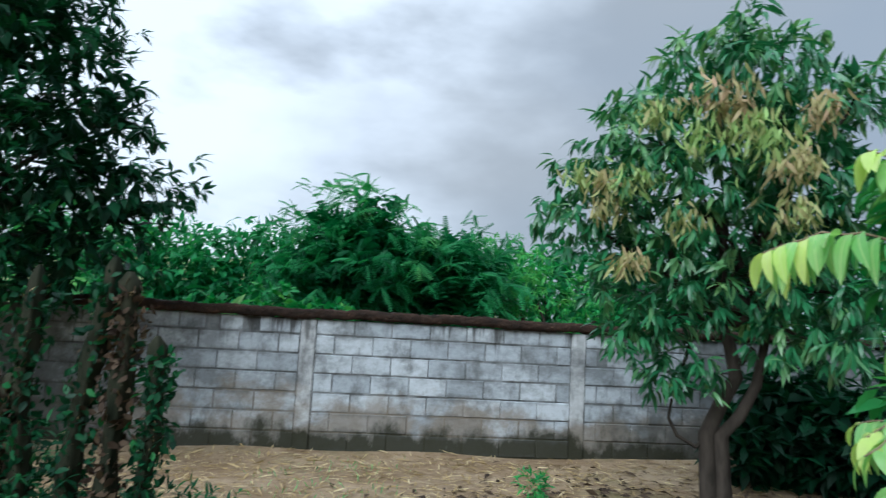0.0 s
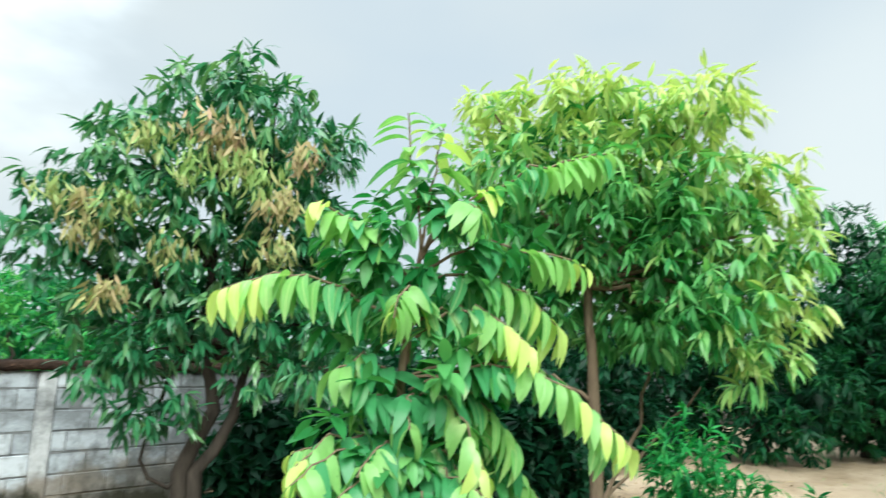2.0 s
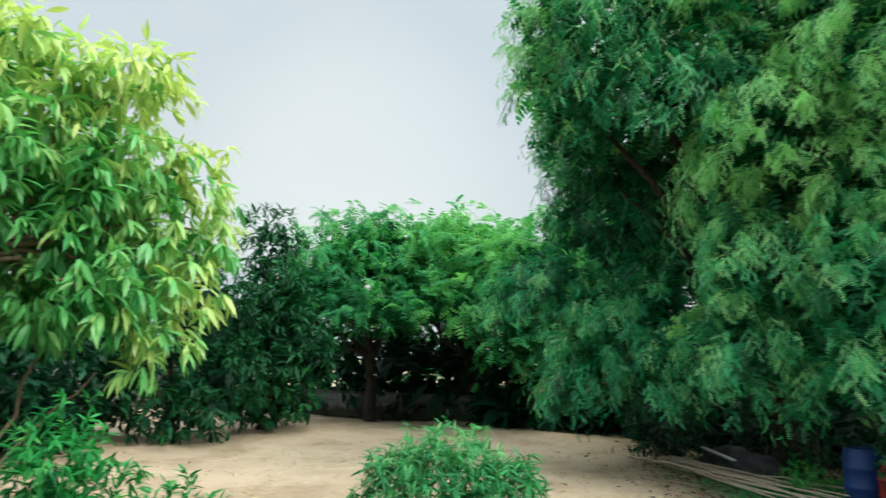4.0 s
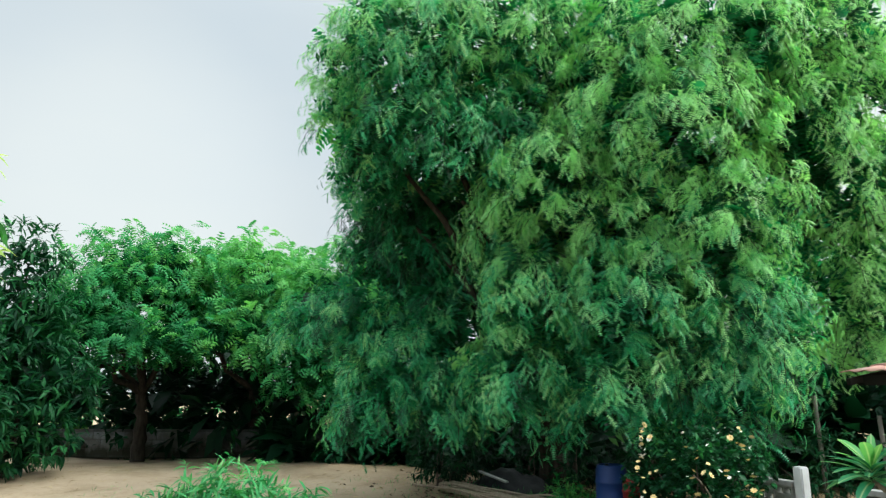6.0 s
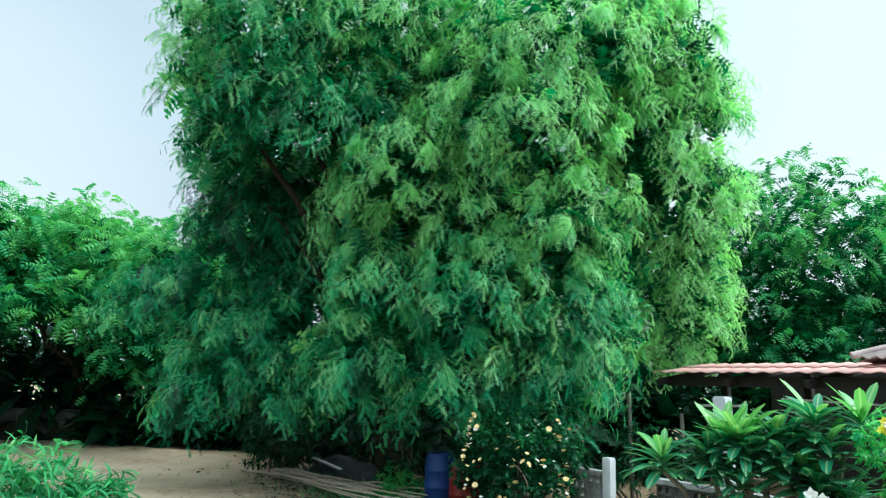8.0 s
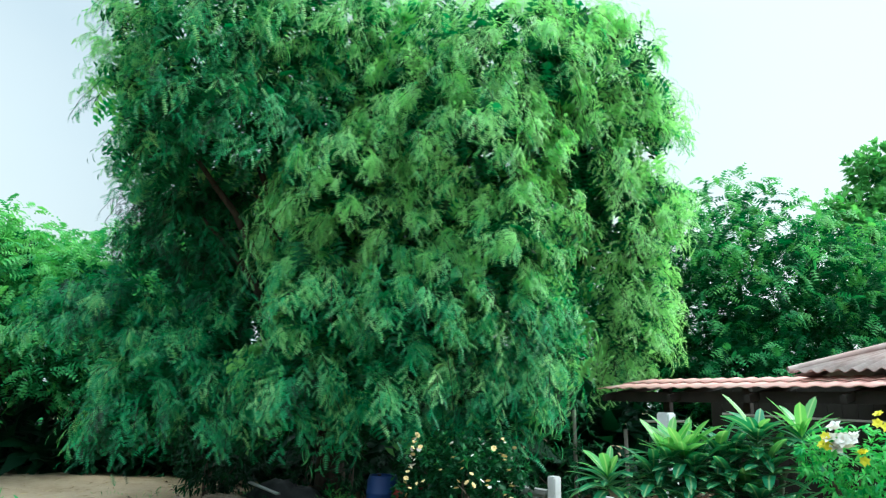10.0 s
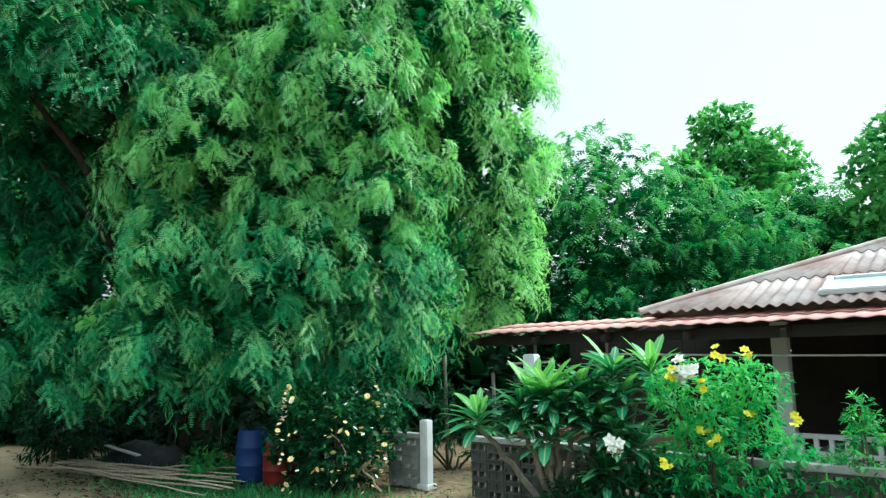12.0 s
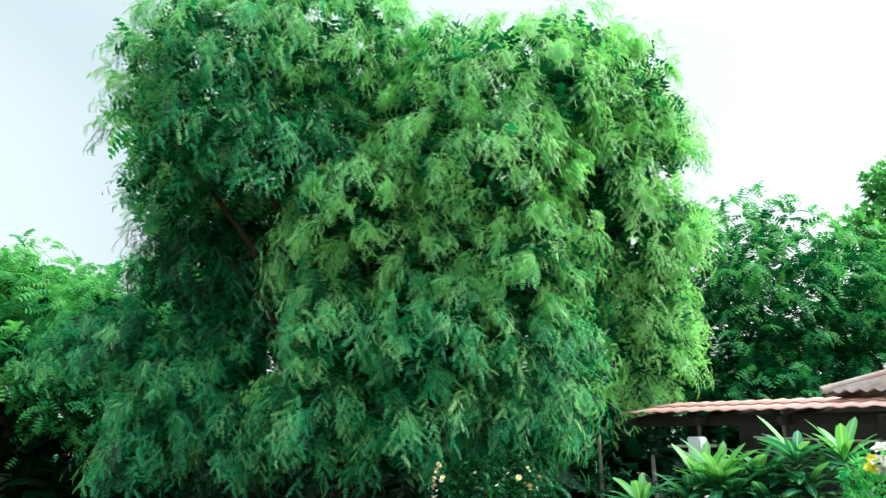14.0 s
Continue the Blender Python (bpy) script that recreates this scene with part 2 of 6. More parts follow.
def mortar_material(name="mortar", dark=(0.055, 0.058, 0.06), pale=(0.24, 0.255, 0.27)):
    k = Mat(name, 0.95, 0.0, 0.1)
    c = k.ramp(k.noise(4.0, 6.0, 0.7), [(0.38, dark), (0.60, pale)])
    k.colour(weathered(k, c)[0])
    k.bump(k.noise(30.0, 5.0), 0.5, 0.01)
    return k.m


def coping_material():
    k = Mat("coping_concrete", 0.95, 0.0, 0.15)
    c = k.ramp(k.noise(9.0, 7.0, 0.75, (0.5, 1, 1.4)), [(0.38, (0.018, 0.014, 0.012)), (0.58, (0.045, 0.028, 0.021)), (0.70, (0.13, 0.075, 0.05)), (0.8, (0.30, 0.25, 0.20))])
    k.colour(c)
    k.bump(k.noise(26.0, 7.0), 1.0, 0.03)
    return k.m


def ground_material():
    """Bare tan earth with straw litter, greener where grass stands."""
    k = Mat("dry_ground", 0.95, 0.0, 0.1)
    big = k.noise(0.35, 5.0, 0.6)
    c = k.ramp(big, [(0.3, (0.175, 0.122, 0.075)), (0.5, (0.30, 0.222, 0.143)), (0.68, (0.41, 0.32, 0.215))])
    straw = k.noise(7.0, 7.0, 0.72, (1, 1, 1))
    c = k.mix(k.math("MULTIPLY", k.ramp(straw, [(0.5, (0, 0, 0)), (0.62, (1, 1, 1))]), 0.6), c, (0.38, 0.30, 0.20))
    c = k.mix(k.math("MULTIPLY", k.ramp(k.noise(11.0, 6.0, 0.7), [(0.52, (0, 0, 0)), (0.68, (1, 1, 1))]), 0.6), c, (0.075, 0.05, 0.035))
    dark_zone = k.noise(1.3, 6.0, 0.65)
    c = k.mix(k.math("MULTIPLY", k.ramp(dark_zone, [(0.46, (0, 0, 0)), (0.64, (1, 1, 1))]), 0.6), c, (0.19, 0.125, 0.07))
    green = k.noise(0.55, 5.0, 0.65)
    c = k.mix(k.math("MULTIPLY", k.ramp(green, [(0.54, (0, 0, 0)), (0.68, (1, 1, 1))]), 0.5), c, (0.105, 0.12, 0.045))
    sep = k.node("ShaderNodeSeparateXYZ")
    k.link(k.node("ShaderNodeNewGeometry").outputs["Position"], sep.inputs[0])
    sand = k.node("ShaderNodeMapRange")
    sand.interpolation_type = "SMOOTHSTEP"
    sand.inputs["From Min"].default_value, sand.inputs["From Max"].default_value = 6.2, 9.5
    sand.inputs["To Min"].default_value, sand.inputs["To Max"].default_value = 0.0, 0.55
    k.link(sep.outputs["X"], sand.inputs["Value"])
    north = k.node("ShaderNodeMapRange")
    north.interpolation_type = "SMOOTHSTEP"
    north.inputs["From Min"].default_value, north.inputs["From Max"].default_value = -5.0, -2.8
    k.link(sep.outputs["Y"], north.inputs["Value"])
    open_yard = k.math("MULTIPLY", sand.outputs["Result"], north.outputs["Result"])
    trodden = k.math("MULTIPLY", open_yard, k.ramp(k.noise(0.9, 6.0, 0.65), [(0.32, (0.25, 0.25, 0.25)), (0.52, (1, 1, 1))]))
    c = k.mix(trodden, c, (0.56, 0.45, 0.33))
    k.colour(c)
    k.bump(straw, 0.9, 0.04)
    return k.m


def tile_material():
    k = Mat("roof_tile", 0.85, 0.0, 0.25)
    c = k.ramp(k.noise(3.0, 6.0, 0.65), [(0.3, (0.27, 0.22, 0.21)), (0.5, (0.44, 0.37, 0.355)), (0.72, (0.56, 0.49, 0.475))])
    c = k.mix(k.math("MULTIPLY", k.ramp(k.noise(0.9, 4.0), [(0.45, (0, 0, 0)), (0.7, (1, 1, 1))]), 0.5), c, (0.33, 0.15, 0.12))
    k.colour(c)
    k.bump(k.noise(40.0, 5.0), 0.4, 0.006)
    return k.m


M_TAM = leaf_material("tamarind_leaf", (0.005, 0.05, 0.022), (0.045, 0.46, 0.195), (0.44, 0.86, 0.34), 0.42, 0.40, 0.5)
M_FAR = leaf_material("far_leaf", (0.010, 0.11, 0.04), (0.05, 0.33, 0.11), (0.20, 0.56, 0.15))
M_MANGO = leaf_material("mango_leaf", (0.015, 0.10, 0.042), (0.05, 0.25, 0.10), (0.26, 0.46, 0.18), 0.3, 0.33, 0.6)
M_MANGO2 = leaf_material("young_mango_leaf", (0.03, 0.23, 0.06), (0.17, 0.50, 0.16), (0.66, 0.76, 0.26), 0.42, 0.42, 0.45)
M_FLUSH = leaf_material("flush_leaf", (0.54, 0.36, 0.25), (0.46, 0.46, 0.21), (0.32, 0.54, 0.17), 0.3, 0.5)
# shade of thickets and undergrowth is put into these near-black leaf colours
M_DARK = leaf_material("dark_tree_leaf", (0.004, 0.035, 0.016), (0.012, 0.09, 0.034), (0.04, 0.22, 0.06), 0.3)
M_ALMOND = leaf_material("almond_leaf", (0.02, 0.16, 0.06), (0.06, 0.32, 0.11), (0.18, 0.48, 0.15))
M_BUSH = leaf_material("bush_leaf", (0.012, 0.15, 0.045), (0.055, 0.38, 0.10), (0.26, 0.62, 0.14))
M_ALLA = leaf_material("allamanda_leaf", (0.012, 0.16, 0.05), (0.05, 0.44, 0.14), (0.22, 0.68, 0.20))
M_GRASS = leaf_material("grass_blade", (0.025, 0.18, 0.07), (0.09, 0.40, 0.14), (0.34, 0.60, 0.24))
M_STRAW = leaf_material("straw", (0.17, 0.115, 0.05), (0.44, 0.32, 0.15), (0.66, 0.55, 0.33), 0.15, 0.8)
M_DEAD = leaf_material("dead_leaf", (0.035, 0.024, 0.017), (0.11, 0.075, 0.05), (0.24, 0.18, 0.12), 0.2, 0.8)
M_ANN_OLD = plain_leaf("annona_leaf_mature", (0.07, 0.32, 0.12), (0.15, 0.46, 0.17), 0.42, 0.38)
M_ANN_MID = plain_leaf("annona_leaf_green", (0.18, 0.48, 0.15), (0.34, 0.61, 0.19), 0.42, 0.38)
M_ANN_NEW = plain_leaf("annona_leaf_young", (0.52, 0.72, 0.19), (0.70, 0.82, 0.27), 0.42, 0.38)
M_PLUM = plain_leaf("plumeria_leaf", (0.03, 0.22, 0.11), (0.08, 0.36, 0.17), 0.35, 0.33)
M_PLUM_NEW = plain_leaf("plumeria_leaf_young", (0.10, 0.38, 0.12), (0.24, 0.54, 0.16), 0.4, 0.35)
M_BARK = bark_material("grey_bark", (0.05, 0.042, 0.036), (0.17, 0.145, 0.12))
M_BARK_BROWN = bark_material("brown_bark", (0.13, 0.095, 0.065), (0.31, 0.235, 0.165), 20.0)
M_BARK_DARK = bark_material("dark_bark", (0.022, 0.019, 0.016), (0.085, 0.07, 0.058))
M_BARK_PALE = bark_material("pale_bark", (0.16, 0.15, 0.135), (0.36, 0.33, 0.29), 18.0)
M_TWIG = bark_material("dry_twig", (0.30, 0.24, 0.18), (0.60, 0.51, 0.41), 30.0)
M_CACTUS = bark_material("cactus_skin", (0.008, 0.013, 0.007), (0.050, 0.050, 0.032), 9.0)
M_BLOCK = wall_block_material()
M_MORTAR = mortar_material()
M_COPING = coping_material()
M_POST = mortar_material("post_concrete", (0.36, 0.375, 0.39), (0.52, 0.54, 0.56))
M_CAP = painted("grey_cap", (0.30, 0.31, 0.31), 0.9, (0.10, 0.10, 0.09), 0.8, 6.0)
M_GROUND = ground_material()
M_TILE = tile_material()
M_TILE_EDGE = painted("red_tile_edge", (0.66, 0.36, 0.32), 0.8, (0.58, 0.46, 0.43), 0.7, 5.0)
M_WHITE = painted("white_paint", (0.55, 0.57, 0.59), 0.6, (0.30, 0.30, 0.29), 0.5, 4.0)
M_FENCE = painted("mossy_vent_block", (0.075, 0.08, 0.075), 0.9, (0.025, 0.03, 0.022), 0.8, 5.0)
M_VENT = painted("pale_vent_block", (0.26, 0.275, 0.27), 0.9, (0.10, 0.11, 0.10), 0.7, 5.0)
M_WOODDARK = painted("dark_timber", (0.022, 0.018, 0.016), 0.8, (0.01, 0.009, 0.008), 0.6, 6.0)
M_HOUSEWALL = painted("house_wall", (0.045, 0.034, 0.03), 0.85, (0.02, 0.016, 0.014), 0.6, 2.5)
# barrel plastics, their colours darkened for the shade they stand in
M_BLUE = painted("blue_plastic", (0.009, 0.036, 0.155), 0.55, (0.01, 0.02, 0.06), 0.4, 4.0)
M_RED = painted("red_plastic", (0.165, 0.012, 0.01), 0.55, (0.09, 0.012, 0.01), 0.4, 4.0)
M_TARP = painted("dark_sheet", (0.014, 0.016, 0.02), 0.7, (0.06, 0.066, 0.07), 0.6, 3.0)
M_PANEL = painted("pale_blue_sheet", (0.50, 0.66, 0.68), 0.3, (0.30, 0.45, 0.47), 0.6, 3.0)
M_WIRE = painted("white_cord", (0.62, 0.62, 0.60), 0.6, (0.3, 0.3, 0.3), 0.4, 8.0)
M_PETAL_W = painted("white_petal", (0.86, 0.86, 0.82), 0.5, (0.8, 0.76, 0.5), 0.3, 20.0)
M_PETAL_Y = painted("yellow_petal", (0.86, 0.80, 0.06), 0.5, (0.88, 0.84, 0.25), 0.4, 20.0)
M_PETAL_P = painted("peach_petal", (0.84, 0.66, 0.32), 0.5, (0.85, 0.72, 0.45), 0.5, 20.0)
M_HILL = painted("far_hill_scrub", (0.20, 0.22, 0.09), 0.95, (0.07, 0.11, 0.05), 0.9, 0.25)

# ---- mesh helpers ----
rng = np.random.default_rng(7)


def mesh_from(name, verts, faces, mat, tone=None, smooth=False):
    """A mesh from an array of places and an array (or list) of faces; tone: a number for each place."""
    me = bpy.data.meshes.new(name)
    verts = np.asarray(verts, np.float32)
    if isinstance(faces, np.ndarray):
        n, k = faces.shape
        me.vertices.add(len(verts))
        me.vertices.foreach_set("co", verts.ravel())
        me.loops.add(n * k)
        me.loops.foreach_set("vertex_index", faces.ravel().astype(np.int32))
        me.polygons.add(n)
        me.polygons.foreach_set("loop_start", np.arange(0, n * k, k, dtype=np.int32))
        me.polygons.foreach_set("loop_total", np.full(n, k, np.int32))
        me.update(calc_edges=True)
    else:
        me.from_pydata(verts.tolist(), [], faces)
        me.update()
    if tone is not None:
        at = me.attributes.new("tone", "FLOAT", "POINT")
        at.data.foreach_set("value", np.asarray(tone, np.float32))
    if smooth:
        me.polygons.foreach_set("use_smooth", np.ones(len(me.polygons), bool))
    if mat:
        me.materials.append(mat)
    return me


def piece(name, me, parent=None, m=None, label=""):
    """One mesh object under a thing or a part."""
    ob = new(name, me)
    if parent is not None:
        ob.parent = parent
    if m is not None:
        ob.matrix_basis = m
    return tagged(ob, label)


def part(name, bm, mat, parent, label="", smooth=False):
    me = bpy.data.meshes.new(name)
    bm.normal_update()
    bm.to_mesh(me)
    bm.free()
    me.materials.append(mat)
    if smooth:
        me.polygons.foreach_set("use_smooth", np.ones(len(me.polygons), bool))
    return piece(name, me, parent, None, label)


def thing(name, x, y, z, label, category, group="", kind=""):
    e = new(name)
    e.empty_display_size = 0.1
    e.location = (x, y, z)
    return tagged(e, label, category, group, kind)


def box_into(bm, c, s, bevel=0.0, turn=None):
    """A box of size s about c."""
    m = Matrix.Translation(c) @ (turn or Matrix()) @ Matrix.Diagonal((*s, 1))
    r = bmesh.ops.create_cube(bm, size=1.0, matrix=m)
    if bevel:
        es = {e for v in r["verts"] for e in v.link_edges}
        bmesh.ops.bevel(bm, geom=list(es), offset=bevel, segments=2, affect="EDGES")


def tube(path, radii, sides=8, closed_top=True):
    """Places and quads of a round limb along a path."""
    path = np.asarray(path, float)
    n = len(path)
    tang = np.gradient(path, axis=0)
    tang /= np.linalg.norm(tang, axis=1)[:, None] + 1e-9
    ref = np.array([0.31, 0.95, 0.1])
    a = np.cross(tang, ref)
    a /= np.linalg.norm(a, axis=1)[:, None] + 1e-9
    b = np.cross(tang, a)
    ang = np.linspace(0, 2 * np.pi, sides, endpoint=False)
    r = np.asarray(radii, float)[:, None, None]
    v = path[:, None] + r * (np.cos(ang)[None, :, None] * a[:, None] + np.sin(ang)[None, :, None] * b[:, None])
    v = v.reshape(-1, 3)
    i = np.arange(n - 1)[:, None] * sides
    j = np.arange(sides)[None]
    k = (j + 1) % sides
    f = np.stack([i + j, i + k, i + sides + k, i + sides + j], -1).reshape(-1, 4)
    return v, f


def curve_path(p0, p1, lift=0.0, wobble=0.0, n=8, sag=0.0):
    """A path from p0 to p1 that bows up by lift and wanders a little."""
    t = np.linspace(0, 1, n)[:, None]
    p0, p1 = np.asarray(p0, float), np.asarray(p1, float)
    p = p0 + (p1 - p0) * t
    p[:, 2] += (lift * np.sin(np.pi * t) - sag * t**2)[:, 0]
    w = rng.normal(0, wobble, (n, 3)) * np.sin(np.pi * t)
    return p + w


def joined(chunks):
    vs, fs, o = [], [], 0
    for v, f in chunks:
        vs.append(v)
        fs.append(f + o)
        o += len(v)
    return np.concatenate(vs), np.concatenate(fs)


def leaf_template(width=0.25, droop=0.35, fold=0.12, segs=4, full=0.8, blunt=0.8):
    """A leaf of length 1 along +y, folded along its rib and bending down; triangles."""
    t = np.linspace(0, 1, segs + 1)
    w = width * np.sin(np.pi * t**full) ** blunt * 0.5
    y = t - 0.12 * droop * t**2
    z = -droop * t**2 * 0.6
    rib = np.stack([0 * t, y, z], 1)
    left = np.stack([-w, y, z + fold * w * 2], 1)[1:-1]
    right = np.stack([w, y, z + fold * w * 2], 1)[1:-1]
    v = np.concatenate([rib, left, right])
    L, R = segs + 1, segs + 1 + segs - 1
    f = [(0, 1, L), (0, R, 1)]
    for i in range(1, segs - 1):
        f += [(i, i + 1, L + i), (i, L + i, L + i - 1), (i, R + i - 1, R + i), (i, R + i, i + 1)]
    f += [(segs - 1, segs, L + segs - 2), (segs - 1, R + segs - 2, segs)]
    return v, np.array(f)


def frond_template(pairs=6, leaflet=0.24, width=0.09, droop=0.45):
    """A feathery leaf of length 1 along +y: pairs of blunt leaflets on a bending rib; triangles."""
    v, f = [], []
    for i in range(pairs):
        t = (i + 0.6) / pairs
        y, z = t - 0.1 * droop * t**2, -droop * t**2 * 0.7
        size = leaflet * (0.75 + 0.5 * math.sin(math.pi * t))
        for s in (-1, 1):
            o = len(v)
            v += [(0, y - width * 0.35, z), (s * size, y + 0.25 * size, z - 0.3 * size), (0, y + width * 0.75, z)]
            f += [(o, o + 1, o + 2)] if s > 0 else [(o, o + 2, o + 1)]
    return np.array(v), np.array(f)


def frames_for(d, up):
    """Turns whose y runs along d, with z near up."""
    d = d / (np.linalg.norm(d, axis=1)[:, None] + 1e-9)
    x = np.cross(d, up)
    x /= np.linalg.norm(x, axis=1)[:, None] + 1e-9
    return np.stack([x, d, np.cross(x, d)], -1)


def scatter(template, place, turn, size, tone):
    """Copies of a template joined: places, triangles and tones."""
    tv, tf = template
    v = np.einsum("nij,kj->nki", turn, tv) * size[:, None, None] + place[:, None]
    f = tf[None] + (np.arange(len(place)) * len(tv))[:, None, None]
    return v.reshape(-1, 3), f.reshape(-1, 3), np.repeat(tone, len(tv))


def on_lobes(lobes, n, inner=0.7, outer=1.04, low=-0.75):
    """n places on the outer shells of rounded masses (x, y, z, rx, ry, rz), and the ways out of them. A place deep inside another mass is left out."""
    L = np.asarray(lobes, float)
    area = L[:, 3] * L[:, 5] + L[:, 4] * L[:, 5] + L[:, 3] * L[:, 4]
    pick = rng.choice(len(L), int(n * 1.7), p=area / area.sum())
    d = rng.normal(size=(len(pick), 3))
    d /= np.linalg.norm(d, axis=1)[:, None]
    d[:, 2] = np.maximum(d[:, 2], low)
    bumps = 1 + 0.10 * np.sin(d[:, 0] * 7 + pick) + 0.09 * np.sin(d[:, 2] * 9 + 2 * pick) + 0.07 * np.sin(d[:, 1] * 13 + pick)
    rad = (inner + (outer - inner) * rng.random(len(pick)) ** 0.6) * bumps
    p = L[pick, :3] + d * L[pick, 3:] * rad[:, None]
    keep = np.ones(len(p), bool)
    for i, l in enumerate(L):
        inside = (((p - l[:3]) / (l[3:] * 0.62)) ** 2).sum(1) < 1
        keep &= ~(inside & (pick != i))
    keep = np.flatnonzero(keep)[:n]
    return p[keep], d[keep], pick[keep]


def clumps(lobes, r, close=1.0):
    """Smaller rounded masses spread evenly on the shells of larger ones, which break a crown into clumps with gaps between them."""
    L = np.asarray(lobes, float)
    out = []
    for i, l in enumerate(L):
        n = max(6, int(close * 7.5 * (l[3] * l[5]) / (r * r)))
        k = np.arange(n) + 0.5
        z = 1 - 2 * k / n
        a = k * 2.39996 + i
        d = np.stack([np.sqrt(1 - z * z) * np.cos(a), np.sqrt(1 - z * z) * np.sin(a), z], 1)
        d = d[z > -0.8]
        c = l[:3] + d * l[3:] * rng.uniform(0.74, 0.98, len(d))[:, None]
        for q in c:
            if any(j != i and (((q - m[:3]) / (m[3:] * 0.7)) ** 2).sum() < 1 for j, m in enumerate(L)):
                continue
            s = r * rng.uniform(0.6, 1.25)
            out.append((*q.tolist(), s * 1.1, s * 1.1, s * 0.8))
    return out


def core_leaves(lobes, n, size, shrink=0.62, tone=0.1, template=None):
    """Foliage deep in a crown, its shade put into a dark tone, which closes it against the light behind."""
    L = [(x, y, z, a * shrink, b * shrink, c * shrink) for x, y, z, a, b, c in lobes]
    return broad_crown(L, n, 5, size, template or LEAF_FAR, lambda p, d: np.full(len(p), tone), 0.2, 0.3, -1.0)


def merged(*crowns):
    vs, fs, ts, o = [], [], [], 0
    for v, f, t in crowns:
        vs.append(v)
        fs.append(f + o)
        ts.append(t)
        o += len(v)
    return np.concatenate(vs), np.concatenate(fs), np.concatenate(ts)


def broad_crown(lobes, clusters, per, length, template, tones, inner=0.6, droop=0.5, low=-0.8, spread=1.0):
    """A crown of leaf whorls at the twig ends. tones: a function of places and ways giving each whorl's tone."""
    p, d, _ = on_lobes(lobes, clusters, inner, 1.05, low)
    n = len(p)
    base = tones(p, d)
    axis = d * 0.8 + np.array([0, 0, 0.35]) + rng.normal(0, 0.25, (n, 3))
    axis /= np.linalg.norm(axis, axis=1)[:, None]
    p, axis, base = np.repeat(p, per, 0), np.repeat(axis, per, 0), np.repeat(base, per)
    m = len(p)
    side = rng.normal(size=(m, 3))
    side -= axis * (side * axis).sum(1)[:, None]
    side /= np.linalg.norm(side, axis=1)[:, None]
    tilt = rng.uniform(0.35, 1.25, m)[:, None] * spread
    way = axis * np.cos(tilt) + side * np.sin(tilt)
    way[:, 2] -= droop * rng.uniform(0.4, 1.3, m)
    size = length * rng.uniform(0.65, 1.15, m)
    up = np.tile([0.0, 0.0, 1.0], (m, 1)) + rng.normal(0, 0.35, (m, 3))
    start = p - axis * (rng.random(m) * length * 0.5)[:, None]
    return scatter(template, start, frames_for(way, up), size, np.clip(base + rng.normal(0, 0.10, m), 0, 1))


def feathery_crown(lobes, sprays, per, frond, template, tones, inner=0.72, reach=0.55, droop=0.9, low=-0.9, face=0.9):
    """A crown of drooping sprays, each a bending twig with feathery leaves on both sides."""
    p, d, _ = on_lobes(lobes, sprays, inner, 1.0, low)
    n = len(p)
    base = tones(p, d)
    way = d * np.array([1, 1, 0.7]) + np.array([0, 0, 0.2]) + rng.normal(0, 0.5, (n, 3))
    way /= np.linalg.norm(way, axis=1)[:, None]
    L = reach * rng.uniform(0.55, 1.35, n)
    s = (np.arange(per) + 0.5) / per
    at = p[:, None] + way[:, None] * (L[:, None] * s)[..., None]
    at[..., 2] -= droop * L[:, None] * s**2
    tang = way[:, None] - np.array([0, 0, 2 * droop]) * s[None, :, None]
    tang = tang / np.linalg.norm(tang, axis=2)[..., None]
    sign = np.where(np.arange(per) % 2, 1.0, -1.0)
    across = np.cross(tang, np.array([0, 0, 1.0])) + rng.normal(0, 0.3, tang.shape)
    out = tang * 0.6 + across * sign[None, :, None] * 0.9 + rng.normal(0, 0.25, tang.shape)
    out[..., 2] -= 0.2
    m = n * per
    size = frond * rng.uniform(0.7, 1.25, m)
    tone = np.repeat(base, per) + 0.15 * np.tile(s, n) + rng.normal(0, 0.12, m)
    up = np.repeat(d, per, 0) * face + np.array([-0.2, -0.1, 0.75]) + rng.normal(0, 0.35, (m, 3))
    v, f, t = scatter(template, at.reshape(-1, 3), frames_for(out.reshape(-1, 3), up), size, np.clip(tone, 0, 1))
    tips = np.stack([at[:, 0], at[:, per // 2], at[:, -1]], 1)
    return v, f, t, tips


def twig_strips(tips, width=0.006):
    """Thin three-sided twigs through rows of three places."""
    n = len(tips)
    off = np.array([[width, 0, 0], [-width * 0.5, width * 0.8, 0], [-width * 0.5, -width * 0.8, 0]])
    v = tips[:, :, None] + off * np.array([1.0, 0.8, 0.4])[None, :, None, None]
    v = v.reshape(-1, 3)
    q = []
    for s in range(2):
        for k in range(3):
            q.append((s * 3 + k, s * 3 + (k + 1) % 3, s * 3 + 3 + (k + 1) % 3, s * 3 + 3 + k))
    f = np.array(q)[None] + (np.arange(n) * 9)[:, None, None]
    return v, f.reshape(-1, 4)


def limbs(base, forks, ends, r0, r1, wobble=0.08):
    """A trunk from base through fork places, and limbs from the last fork to the ends."""
    ch = []
    pts = [base, *forks]
    rad = np.linspace(r0, r0 * 0.7, len(pts))
    for a, b, ra, rb in zip(pts, pts[1:], rad, rad[1:]):
        ch.append(tube(curve_path(a, b, 0, wobble * 0.4, 7), np.linspace(ra, rb, 7), 10))
    for e in ends:
        ch.append(tube(curve_path(pts[-1], e, 0.15, wobble, 9), np.linspace(r0 * 0.5, r1, 9), 7))
    return joined(ch)


